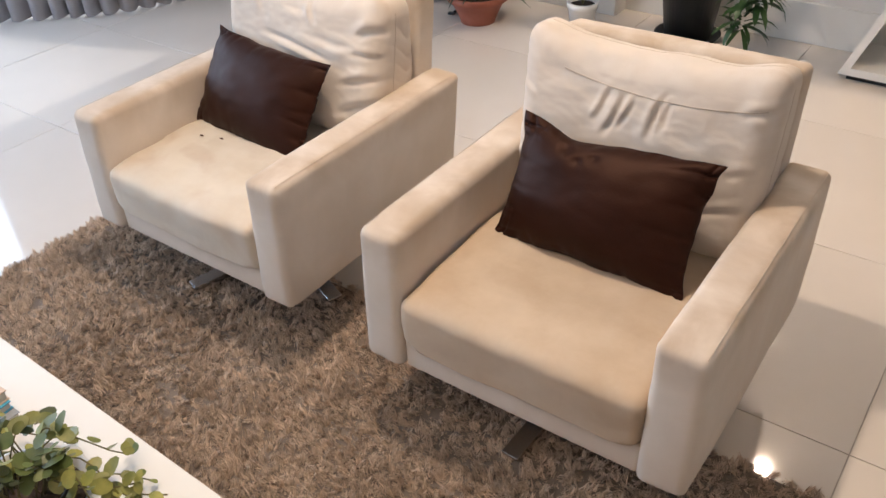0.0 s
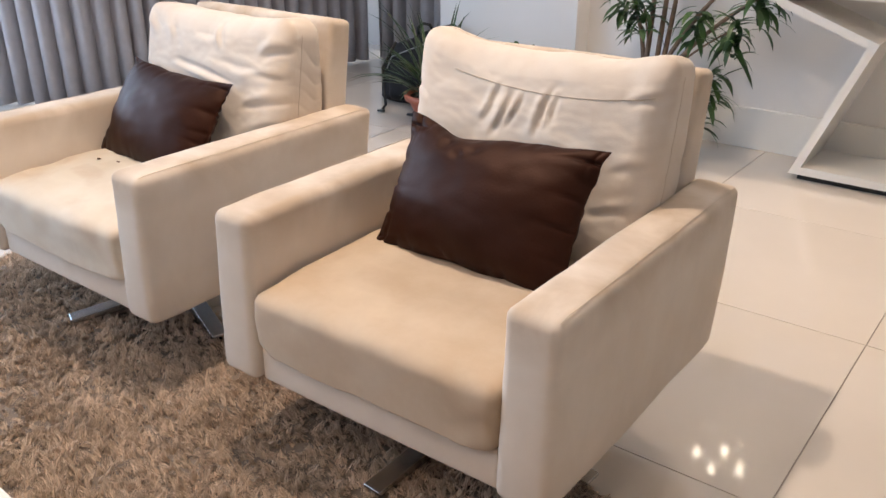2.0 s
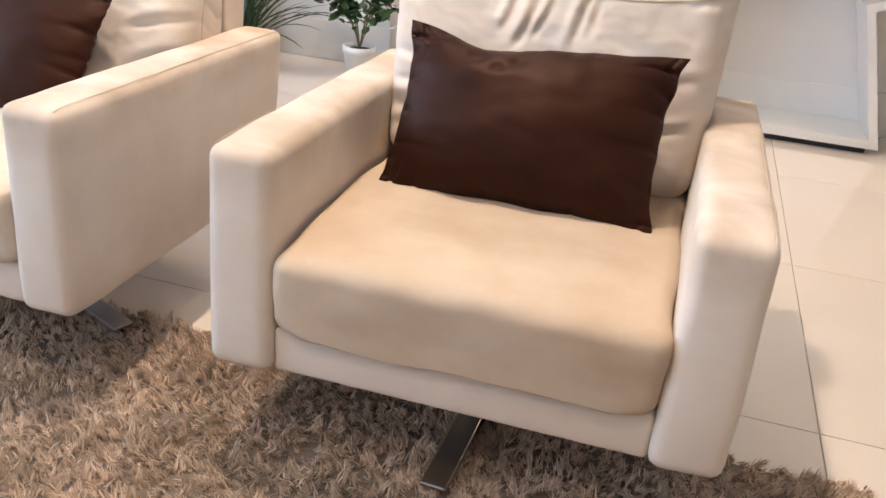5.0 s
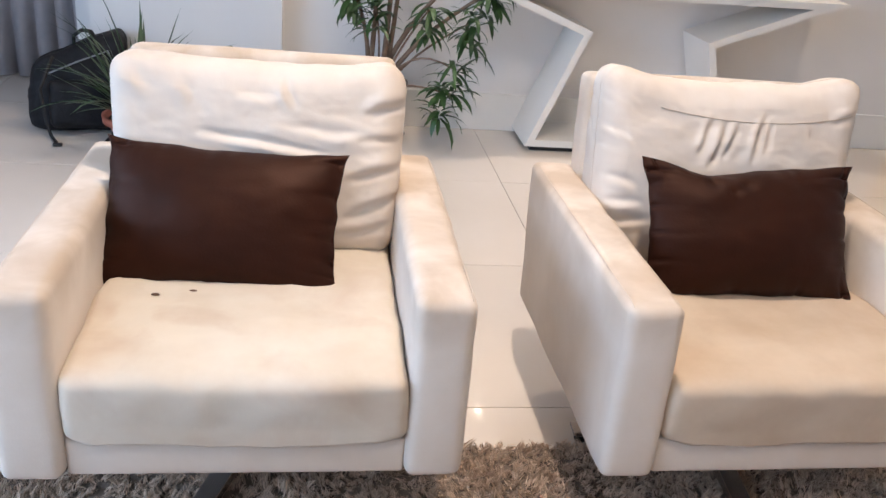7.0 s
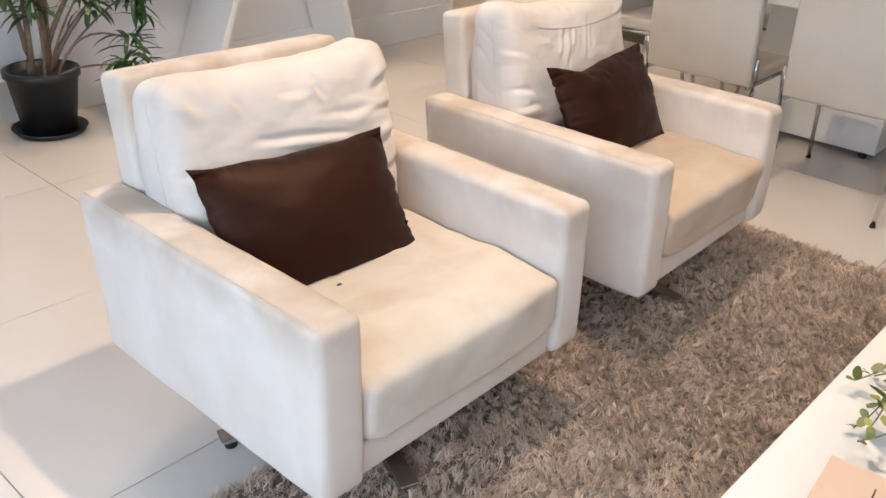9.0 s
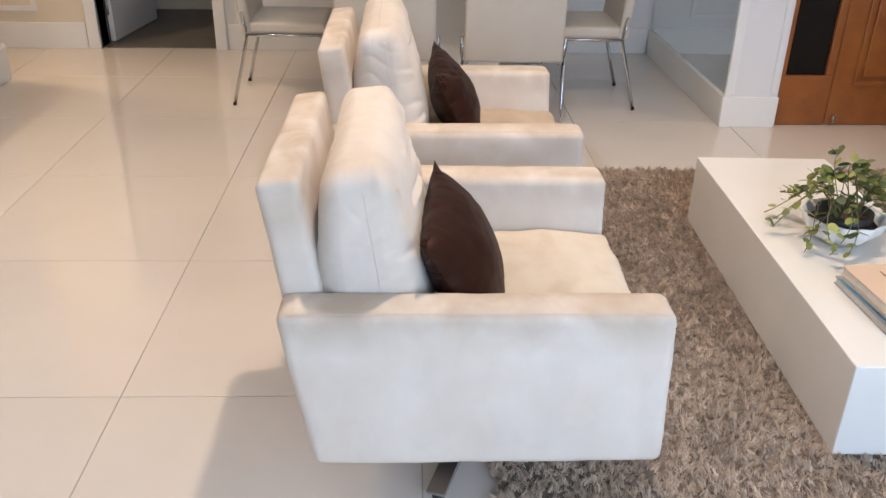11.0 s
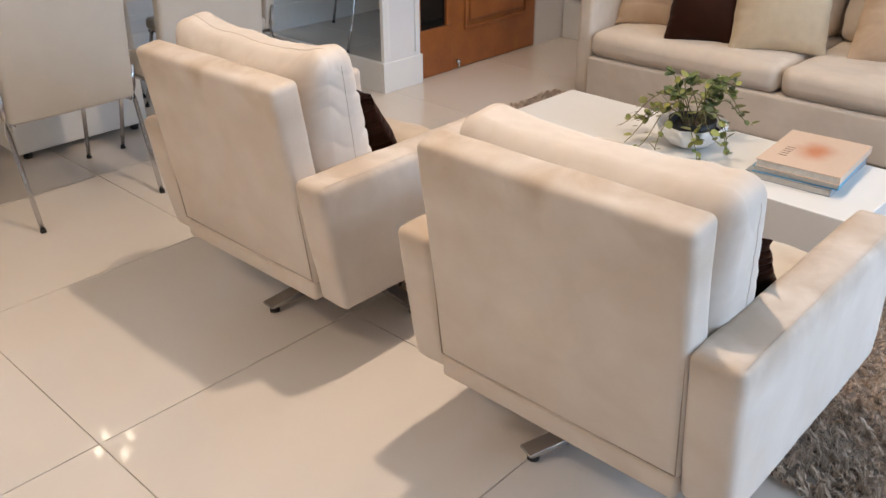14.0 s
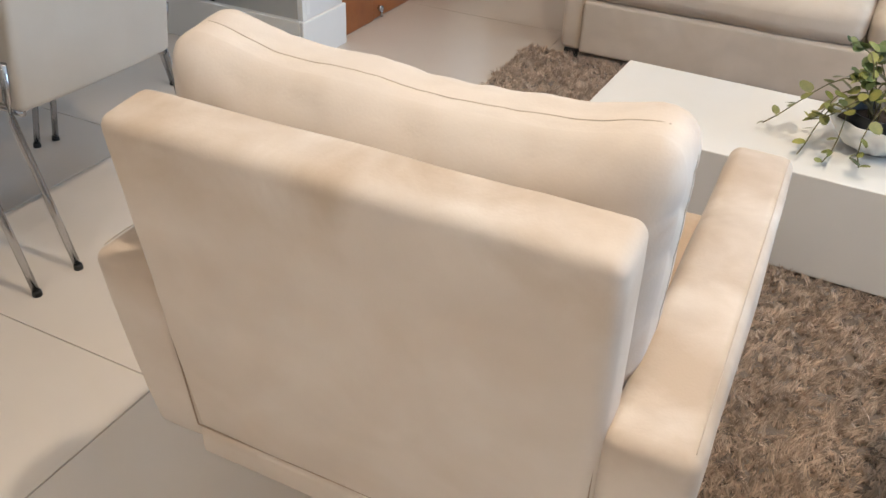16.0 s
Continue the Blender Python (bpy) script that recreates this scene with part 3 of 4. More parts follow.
structure("wall_south", box(-3.95, 2.60, -3.5, -3.30, 0, CEIL), WALL, "white wall behind the sofa")
structure("baseboard_south", box(-3.75, 2.59, -3.299, -3.282, 0, 0.25, 0.004), TRIM, "white baseboard")
structure("wall_panel_south", box(1.95, 2.50, -3.299, -3.275, 0.27, 2.4, 0.004), BRICK_DARK, "dark brown textured wall panel")
# west side: glazing
structure("wall_west_low", box(-3.95, -3.75, -3.3, 3.56, -0.2, 0.02), WALL, "low sill wall of the glazing")
structure("wall_west_top", box(-3.95, -3.75, -3.3, 3.56, 2.7, CEIL), WALL, "wall above the glazing")
structure("wall_west_south", box(-3.95, -3.75, -3.3, -3.15, 0.02, 2.7), WALL, "wall end beside the glazing")
structure("wall_west_north", box(-3.95, -3.75, 2.9, 3.56, 0.02, 2.7), WALL, "wall end beside the glazing")
window = tagged(thing("window_1", label="tall white-framed glazing with clear panes", category="window"), kind="structure")
_ys = [-3.15 + 6.05 / 5 * k for k in range(6)]
for _y in _ys:
    part("mullion", box(-3.88, -3.80, _y - 0.03, _y + 0.03, 0.02, 2.7, 0.004), TRIM, window, smooth=False)
part("window_rail", box(-3.875, -3.805, -3.12, 2.87, 0.021, 0.075), TRIM, window, smooth=False)
part("window_rail", box(-3.875, -3.805, -3.12, 2.87, 2.64, 2.699), TRIM, window, smooth=False)
for _y0, _y1 in zip(_ys, _ys[1:]):
    _p = part("pane", box(-3.846, -3.840, _y0 + 0.03, _y1 - 0.03, 0.075, 2.64), GLASS, window, smooth=False)
    _p.visible_shadow = False


def curve_points(ctrl, step):
    pts = []
    n = len(ctrl)
    for i in range(n - 1):
        p0, p1, p2, p3 = (Vector(ctrl[max(0, min(n - 1, i + k))]) for k in (-1, 0, 1, 2))
        m = max(2, int((p2 - p1).length / step))
        for k in range(m):
            u = k / m
            pts.append(0.5 * ((2 * p1) + (p2 - p0) * u + (2 * p0 - 5 * p1 + 4 * p2 - p3) * u * u + (3 * p1 - p0 - 3 * p2 + p3) * u ** 3))
    pts.append(Vector(ctrl[-1]))
    return pts


def curtain(ctrl, z0, z1):
    """A pleated cloth along a line on the floor, with real thickness."""
    base = curve_points(ctrl, 0.012)
    run, verts, faces = 0.0, [], []
    levels = [z0 + (z1 - z0) * k / 6 for k in range(7)]
    cols = []
    for i, p in enumerate(base):
        if i:
            run += (p - base[i - 1]).length
        t = (base[min(i + 1, len(base) - 1)] - base[max(i - 1, 0)]).normalized()
        nrm = Vector((-t.y, t.x))
        col = []
        for th in (-0.0025, 0.0025):
            for k, z in enumerate(levels):
                ph = run / 0.105 * 2 * math.pi + 1.3 * noise.noise(Vector((run * 2.2, 0, 0.1 * k))) * 2
                s = math.sin(ph)
                amp = 0.040 + 0.016 * noise.noise(Vector((run * 3, 5, 0)))
                off = amp * math.copysign(abs(s) ** 0.75, s) + 0.02 * noise.noise(Vector((run * 1.3, 9, z * 0.4))) + th
                q = p + nrm * off + t * 0.012 * math.cos(ph)
                col.append(len(verts))
                verts.append((q.x, q.y, z))
        cols.append(col)
    L = len(levels)
    for a, b in zip(cols, cols[1:]):
        for k in range(L - 1):
            faces.append((a[k], a[k + 1], b[k + 1], b[k]))
            faces.append((a[L + k], b[L + k], b[L + k + 1], a[L + k + 1]))
        faces.append((a[0], b[0], b[L], a[L]))
    return verts, faces


_c = thing("curtain", label="floor-length pleated grey curtain drawn across the bay", category="curtain")
raw("cloth", *curtain([(-3.30, 0.42), (-3.03, 0.70), (-2.78, 0.91), (-2.54, 1.14), (-2.36, 1.52), (-2.24, 2.1), (-2.12, 2.75), (-2.02, 3.08)], 0.012, 2.86), CURTAIN, _c, smooth=True)
_c = thing("curtain", label="floor-length pleated grey curtain beside the white pier", category="curtain")
raw("cloth", *curtain([(-1.98, 3.14), (-1.62, 3.22), (-1.25, 3.20), (-1.02, 3.18)], 0.012, 2.86), CURTAIN, _c, smooth=True)
for _pts in ([(-3.30, 0.42, 2.88), (-2.54, 1.14, 2.88), (-2.24, 2.1, 2.88), (-2.0, 3.1, 2.88)], [(-1.98, 3.14, 2.88), (-1.02, 3.18, 2.88)]):
    tagged(part("curtain_rail", tube(_pts, 0.015), TRIM), label="plain white curtain rail below the ceiling", category="curtain rail")

# an unseen fixture for every beam, the added fill ones too
for _x, _y, _e, _a in DOWN_AND_FILL_LIGHTS:
    _d = thing("downlight", pose(_x, _y, CEIL), "unseen small round recessed ceiling lamp, lit warm", "ceiling lamp", "ceiling lamps")
    part("rim", lathe([(0.034, -0.010), (0.055, -0.012), (0.06, -0.001), (0.034, -0.001)], 28), TRIM, _d)
    part("bulb", lathe([(0.0001, -0.006), (0.028, -0.006), (0.028, -0.001), (0.0001, -0.001)], 24), BULB, _d, "glowing warm lamp face")


def pendant(x, y, z, label):
    root = thing("pendant_lamp", pose(x, y, z), label, "pendant lamp", "pendant lamps")
    part("rod", tube([(0, 0, 0.03), (0, 0, CEIL - z)], 0.006), CHROME, root)
    part("bar", join(tube([(-0.12, 0, 0.03), (0.12, 0, 0.03)], 0.006), tube([(0, -0.10, 0.03), (0, 0.10, 0.03)], 0.006)), CHROME, root)
    for dx, dy in ((-0.12, 0), (0.12, 0), (0, -0.10), (0, 0.10)):
        part("bulb", moved(lathe([(0.0001, -0.025), (0.014, -0.02), (0.018, 0), (0.014, 0.018), (0.0001, 0.028)], 14), pose(dx, dy, 0)), BULB, root, "small glowing bulb")


pendant(3.20, 0.10, 1.85, "four-bulb steel pendant lamp over the dining table")
pendant(1.02, 2.47, 1.72, "four-bulb steel pendant lamp over the console")


# ---------------------------------------------------------------- armchairs
def armchair(m, base_turn, seed, puckered, label):
    """Front towards -y, feet on the floor; puckered: the back cushion's own creases."""
    root = thing("armchair", m, label, "armchair", "armchairs side by side")
    z0, z1 = 0.213, 0.598

    def arm_shape(x, y, z):
        k = (z - z0) / (z1 - z0)
        f, b = -0.431 + 0.012 * k, 0.345 + 0.064 * k
        u = (y + 0.41) / 0.82
        return x, f + (b - f) * u, z
    for s in (-1, 1):
        bm = soft_box(0.112, 0.82, z1 - z0, 0.021, (8, 30, 18), (0.005, 0.004, 0.004), 0.0026, 5, seed + s)
        moved(bm, pose(s * 0.371, 0, (z0 + z1) / 2))
        for v in bm.verts:
            v.co = arm_shape(*v.co)
        a = part("armrest", bm, SUEDE_ARM, root)
        for off in (s * 0.046,):
            xx = s * 0.371 + off
            line = [(xx, -0.405, z1 - 0.003), (xx, -0.385, z1 + 0.0006), (xx, 0.36, z1 + 0.0010), (xx, 0.385, z1 - 0.001)]
            part("seam", tube(line, 0.0008, 5), STITCH_FINE, a)
    part("seat_frame", moved(soft_box(0.628, 0.745, 0.085, 0.010, 6, (0, 0.004, 0)), pose(0, -0.040, z0 + 0.0425)), SUEDE, root)
    part("rear_rail", moved(soft_box(0.632, 0.04, 0.055, 0.010, 5), pose(0, 0.345, z0 + 0.0275)), SUEDE, root)
    bm = soft_box(0.636, 0.088, 0.585, 0.018, (20, 8, 20), (0.002, 0.008, 0.003), 0.0022, 4, seed + 7)
    moved(bm, pose(0, 0, 0.2925))
    moved(bm, pose(0, 0.320, 0.268, -8.2))
    part("backrest", bm, SUEDE_BACK, root)
    for s in (-1, 1):
        part("back_seam", tube([(s * 0.3135, 0.367, 0.280), (s * 0.3135, 0.401, 0.575)], 0.0015, 5), SEAM, root)
    part("back_seam", tube([(-0.3135, 0.367, 0.279), (0.3135, 0.367, 0.279)], 0.0015, 5), SEAM, root)

    def seat_shape(x, y, z):
        front = max(0.0, (-y - 0.20) / 0.17)
        if z < 0 and y < -0.32:
            y += (-0.3675 - y) * min(1.0, -z / 0.045) * max(0.0, min(1.0, (0.312 - abs(x)) / 0.045))
        return x, y - 0.008 * front * max(0, z / 0.08), z - 0.014 * max(0, front - 0.3) * max(0, z) / 0.075
    seat = moved(soft_box(0.628, 0.735, 0.150, 0.027, (34, 34, 12), (0.0, 0.007, 0.013), 0.008, 6, seed + 3, seat_shape), pose(0, -0.062, 0.3735))
    part("seat_cushion", seat, SUEDE_TAN if puckered else SUEDE_WORN, root, "tan-stained suede seat cushion" if puckered else "cream suede seat cushion with faint stains")

    high = 0.470 if puckered else 0.430

    # folds on the front of the back cushion, in metres across and up from its lower edge
    if puckered:
        folds = [(-0.055, 0.400, -0.105, 0.275, 0.006, 0.010), (-0.025, 0.385, -0.070, 0.240, 0.007, 0.013), (0.000, 0.385, -0.035, 0.265, 0.006, 0.011),
                 (0.075, 0.415, 0.035, 0.260, 0.007, 0.013), (0.090, 0.395, 0.065, 0.290, 0.006, 0.009), (0.335, 0.385, 0.235, 0.365, 0.009, 0.010),
                 (-0.335, 0.150, -0.220, 0.165, 0.008, 0.011), (-0.335, 0.215, -0.235, 0.205, 0.008, 0.010), (-0.335, 0.100, -0.200, 0.125, 0.008, 0.010),
                 (-0.335, 0.330, -0.255, 0.310, 0.007, 0.008), (0.335, 0.170, 0.190, 0.110, 0.009, 0.008), (0.335, 0.250, 0.230, 0.215, 0.008, 0.007)]
    else:
        folds = [(-0.150, 0.285, 0.175, 0.238, 0.008, 0.017), (0.040, 0.300, 0.300, 0.285, 0.010, 0.009), (0.345, 0.360, 0.225, 0.322, 0.011, 0.018),
                 (0.345, 0.275, 0.190, 0.262, 0.009, 0.012), (0.345, 0.215, 0.175, 0.165, 0.010, 0.014), (0.345, 0.150, 0.190, 0.085, 0.010, 0.014),
                 (0.320, 0.085, 0.150, 0.040, 0.009, 0.010), (0.045, 0.420, 0.085, 0.335, 0.008, 0.011), (-0.060, 0.385, 0.050, 0.365, 0.010, 0.008),
                 (-0.300, 0.405, -0.215, 0.375, 0.011, 0.013), (-0.180, 0.400, -0.130, 0.345, 0.010, 0.007), (-0.335, 0.240, -0.240, 0.225, 0.009, 0.008)]

    def back_shape(x, y, z):
        k = (z + high / 2) / high
        y2 = y * (1.08 - 0.40 * k * k) + 0.012 * math.sin(k * 3.1)
        mid = 1 - (x / 0.33) ** 2
        sag = (0.034 * mid if puckered else 0.010 * mid) * max(0, k - 0.55) / 0.45 - (0.030 if puckered else 0.010) * abs(x / 0.33) ** 4 * max(0, k - 0.4)
        w = noise.fractal(Vector((x * 5 + seed, y * 3, z * 7)), 0.8, 2.1, 4)
        crown = noise.noise(Vector((x * 9 + seed, 4.0, seed))) * max(0, k - 0.8) * 0.03
        side = max(0, abs(x) / 0.33 - 0.78)
        n1 = noise.noise(Vector((x * 6, y * 9, z * 5 + seed)))
        tuck = ridge(z * 46 + seed + 3.5 * n1, 2.0) * side * (0.5 + abs(n1)) * 0.017
        out = max(-1.0, min(1.0, y / 0.05))
        puck = creases(x, z + high / 2, folds) if y < 0 else 0.0
        return x * (0.985 + 0.05 * k) - math.copysign(tuck * 0.6, x), y2 + out * (0.0055 * w - tuck * 0.5) - puck * min(1.0, -out + 0.2 if out < 0 else 0.0), z - sag + 0.006 * w + crown
    bm = soft_box(0.640, 0.195, high, 0.050, (96, 26, 84), (0.004, 0.028, 0.010), 0.0, 6, seed, back_shape)
    mm = pose(0, 0.214, 0.432 + high / 2, -8.0)
    moved(bm, mm)
    tree = BVHTree.FromBMesh(bm)
    bc = part("back_cushion", bm, SUEDE, root, "plump creased cream suede back cushion")

    def on_front(x, z):
        hit = tree.ray_cast(Vector((x, -0.6, z)), Vector((0, 1, 0)))[0]
        return (hit.x, hit.y - 0.0006, hit.z) if hit else None
    if puckered:
        arc = [on_front(x, 0.845 - 0.040 * (1 - ((x - 0.05) / 0.33) ** 2)) for x in np.linspace(-0.20, 0.30, 40)]
        part("seam", tube([p for p in arc if p], 0.0013, 5), STITCH, bc)
    # welted edges of the back cushion
    mid = mm.translation
    crest = []
    for x in np.linspace(-0.30, 0.30, 50):
        best = max(((h.z, h.y) for h in (tree.ray_cast(Vector((x, y, 2.0)), Vector((0, 0, -1)))[0] for y in np.linspace(mid.y - 0.10, mid.y + 0.16, 40)) if h), default=None)
        if best and puckered:
            crest.append((x, best[1]))
    top = [(Vector((x, np.mean([c[1] for c in crest[max(0, k - 9):k + 10]]) + 0.036, 2.0)), Vector((0, 0, -1))) for k, (x, y) in enumerate(crest)]
    sides = [[(Vector((sx * 0.9, mid.y - 0.012 + (z - mid.z) * 0.14, z)), Vector((-sx, 0, 0))) for z in np.linspace(mid.z - high * 0.40, mid.z + high * 0.42, 44)] for sx in (-1, 1)]
    for rays in (top, *sides):
        pts = [h for h in (tree.ray_cast(o, d)[0] for o, d in rays) if h]
        pts = [p for k, p in enumerate(pts) if k == 0 or (p - pts[k - 1]).length < 0.05]
        if len(pts) > 5:
            part("piping", tube([tuple(p) for p in pts], 0.0011, 5), STITCH_FINE, bc)
    base = part("swivel_base", lathe([(0.0001, 0.025), (0.05, 0.025), (0.045, 0.07), (0.028, 0.09), (0.028, z0), (0.0001, z0)], 20), STEEL_DARK, root, "satin steel four-star swivel base", m=pose(0, -0.045, 0, 0, 0, base_turn))
    part("mounting_plate", box(-0.16, 0.16, -0.16, 0.16, z0 - 0.016, z0 - 0.002, 0.003), STEEL_DARK, base, smooth=False)
    for k in range(4):
        leg = prism([(0.02, 0.030), (0.335, 0.022), (0.345, 0.028), (0.345, 0.036), (0.02, 0.066)], "y", -0.024, 0.024, 0.003)
        part("leg", leg, CHROME, base, m=pose(0, 0, 0, 0, 0, 90 * k), smooth=False)
        part("foot", lathe([(0.0001, 0.0), (0.016, 0.0), (0.016, 0.012), (0.010, 0.024), (0.0001, 0.024)], 14), RUBBER, base, "black rubber foot", m=pose(0, 0, 0, 0, 0, 90 * k) @ pose(0.318, 0, 0))
    return root


chair_b = armchair(pose(0, 0, 0), -20, 2.0, False, "cream suede swivel armchair with two dark specks on its seat")
chair_a = armchair(pose(1.132, -0.007, 0, 0, 0, 0.5), -4, 11.0, True, "cream suede armchair on a steel swivel base, creased back cushion")
for _x, _y in ((-0.189, -0.148), (-0.117, -0.130)):
    part("speck", moved(lathe([(0.0001, 0), (0.006, 0.0008), (0.005, 0.002), (0.0001, 0.003)], 10), pose(_x, _y, 0.4575) @ Matrix.Diagonal((1.5, 0.8, 1, 1))), STAIN, chair_b, "small dark stain")
_p = part("throw_pillow", pillow(0.525, 0.335, 0.160, 0.085, 84, 0.026, 4.0, 0.022, ((-0.42, 0.74, 0.016, 0.010), (-0.12, 0.70, 0.014, 0.009), (-0.25, 0.58, 0.013, 0.007))), BROWN, None, m=pose(1.131, -0.023, 0.588, -28, 0, -1))
tagged(_p, "dark brown satin throw pillow leaning on the back cushion", "pillow", "brown throw pillows")
_p = part("throw_pillow", pillow(0.522, 0.330, 0.160, 0.065, 84, 0.024, 9.0), BROWN, None, m=pose(-0.070, 0.006, 0.564, -32, 1.0, -4.5))
tagged(_p, "dark brown satin throw pillow leaning on the armrest", "pillow", "brown throw pillows")


# ---------------------------------------------------------------- coffee table with plant and books
table_m = pose(-0.176, -0.977, 0, 0, 0, -1.6)
ct = thing("coffee_table", table_m, "low white lacquered block coffee table standing on the rug", "coffee table")
part("table_body", box(0, 1.474, -0.518, 0, 0.02, 0.298, 0.003), LACQUER, ct, smooth=False)
part("foot_board", box(0.05, 1.42, -0.46, -0.06, 0.0, 0.03), POT_BLACK, ct, smooth=False)


def book(m, w, d, h, cover, label, title=False):
    b = thing("book", m, label, "book", "books stacked on the coffee table")
    part("page_block", box(-w / 2 + 0.004, w / 2 - 0.004, -d / 2 + 0.004, d / 2 - 0.003, 0.003, h - 0.003), PAPER, b, smooth=False)
    part("cover", join(box(-w / 2, w / 2, -d / 2, d / 2, 0, 0.0028, 0.0008), box(-w / 2, w / 2, -d / 2, d / 2, h - 0.0028, h, 0.0008),
         box(-w / 2, w / 2, d / 2 - 0.003, d / 2, 0.0029, h - 0.0029)), cover, b, smooth=False)
    if title:
        for k in range(5):
            part("title_bar", box(-0.115 + k * 0.022, -0.112 + k * 0.022, -0.075, -0.045, h, h + 0.0008), INK, b, smooth=False, m=pose(0.12, -0.02, 0))
    return b


book(pose(0.118, -1.305, 0.298, 0, 0, 92.5), 0.375, 0.290, 0.024, COVER_GREY, "large grey hardcover book at the bottom of the stack")
book(pose(0.108, -1.312, 0.322, 0, 0, 95.5), 0.375, 0.285, 0.022, COVER_BLUE, "bright blue hardcover book in the stack")
book(pose(0.098, -1.300, 0.344, 0, 0, 94.0), 0.365, 0.280, 0.028, COVER_ORANGE, "peach and orange hardcover book on top of the stack", True)

rnd = random.Random(5)
bowl = thing("potted_plant", pose(0.545, -1.255, 0.298), "trailing green plant in a white shell-shaped bowl on the coffee table", "plant")
part("bowl", lathe([(0.0001, 0.0), (0.05, 0.0), (0.085, 0.02), (0.115, 0.055), (0.128, 0.092), (0.122, 0.092), (0.108, 0.058), (0.08, 0.03), (0.0001, 0.022)], 72, 0.035, 11), POT_WHITE, bowl, "white scalloped bowl")
part("soil", lathe([(0.0001, 0.085), (0.07, 0.08), (0.106, 0.062), (0.06, 0.05), (0.0001, 0.05)], 24), SOIL, bowl)
part("inner_pot", lathe([(0.085, 0.06), (0.088, 0.105), (0.082, 0.105), (0.078, 0.06)], 28), POT_BLACK, bowl, "black plastic inner pot")


def round_leaf(base, heading, size, tilt, roll):
    verts, faces = [(0, 0, 0)], []
    n = 9
    for k in range(n):
        a = 2 * math.pi * k / n
        x = size * (0.5 - 0.5 * math.cos(a)) * 1.05
        y = size * 0.40 * math.sin(a) * (1 + 0.15 * math.cos(a))
        verts.append((x, y, 0.12 * abs(y) - 0.10 * x * x / size))
    verts[0] = (size * 0.5, 0, -0.02 * size)
    for k in range(n):
        faces.append((0, 1 + k, 1 + (k + 1) % n))
    m = Matrix.Translation(base) @ pose(0, 0, 0, roll, tilt, math.degrees(heading))
    return [tuple(m @ Vector(v)) for v in verts], faces


stems, leaves, leaves2 = [], [], []
for k in range(30):
    a = rnd.uniform(0, 2 * math.pi)
    trail = k >= 14
    reach = rnd.uniform(0.13, 0.27) if trail else rnd.uniform(0.03, 0.12)
    if trail and k % 3 == 0:
        a = rnd.choice((0.9, 2.2, 2.7, 0.4)) + rnd.uniform(-0.35, 0.35)
    top = rnd.uniform(0.13, 0.18) if trail else rnd.uniform(0.17, 0.26)
    end = rnd.uniform(0.012, 0.10) if trail else top
    d = Vector((math.cos(a), math.sin(a), 0))
    pts = []
    for j in range(9):
        u = j / 8
        r = 0.03 + reach * u
        z = 0.08 + (top - 0.08) * math.sin(min(1, u * 1.7) * math.pi / 2) if not trail else 0.08 + (top - 0.08) * math.sin(u * math.pi) ** 0.8 * (1 - u) * 2.0 + (end - 0.08) * u * u
        wob = Vector((-d.y, d.x, 0)) * 0.025 * math.sin(u * 5 + k)
        pts.append(d * r + wob + Vector((0, 0, max(0.006, z))))
    stems.append(tube([tuple(p) for p in pts], 0.0017, 5))
    for j in range(2, 9):
        for s in (-1, 1):
            if rnd.random() < (0.34 if trail else 0.42):
                continue
            size = rnd.uniform(0.022, 0.040) * (1.1 if j < 7 else 0.85)
            p = pts[j]
            (leaves2 if rnd.random() < (0.85 if trail else 0.30) else leaves).append(round_leaf(tuple(p + Vector((0, 0, 0.004))), a + s * rnd.uniform(0.4, 1.5), size, rnd.uniform(-45, 35), rnd.uniform(-40, 40)))
part("stem", join(*stems), STEM, bowl, kind="stuff")
raw("foliage", *gather(leaves), LEAF_OLIVE, bowl, "dark green rounded leaves", smooth=True)
raw("foliage", *gather(leaves2), LEAF_LIGHT, bowl, "yellow-green rounded leaves", smooth=True)


# ---------------------------------------------------------------- sofa
sofa = thing("sofa", pose(0, 0, 0), "long cream cloth sofa with loose seat cushions", "sofa")
SX0, SX1, SY0, SY1 = -0.50, 1.74, -3.20, -2.20
part("sofa_base", moved(soft_box(SX1 - SX0 - 0.172, 0.95, 0.215, 0.015, 8), pose((SX0 + SX1) / 2, -2.675, 0.1425)), SOFA_CLOTH, sofa)
for _x in (SX0 + 0.0425, SX1 - 0.0425):
    part("armrest", moved(soft_box(0.085, 0.96, 0.585, 0.02, 8, (0.006, 0.004, 0.004), 0.002, 4), pose(_x, -2.70, 0.3275)), SOFA_CLOTH, sofa)
part("backrest", moved(soft_box(SX1 - SX0 - 0.24, 0.20, 0.60, 0.04, 10, (0, 0.01, 0.005)), pose((SX0 + SX1) / 2, -3.11, 0.42, 4)), SOFA_CLOTH, sofa)
for _x0, _x1, _s in ((0.62, 1.653, 1.0), (-0.413, 0.614, 6.0)):
    part("seat_cushion", moved(soft_box(_x1 - _x0, 0.80, 0.135, 0.05, 16, (0.004, 0.014, 0.022), 0.007, 4, _s), pose((_x0 + _x1) / 2, -2.60, 0.318)), SOFA_CLOTH, sofa)
for _x, _s in ((1.13, 3.0), (0.10, 8.0)):
    part("back_cushion", moved(soft_box(1.00, 0.17, 0.43, 0.055, (40, 12, 24), (0.004, 0.03, 0.012), 0.012, 6, _s), pose(_x, -2.925, 0.600, 8)), SOFA_CLOTH, sofa)
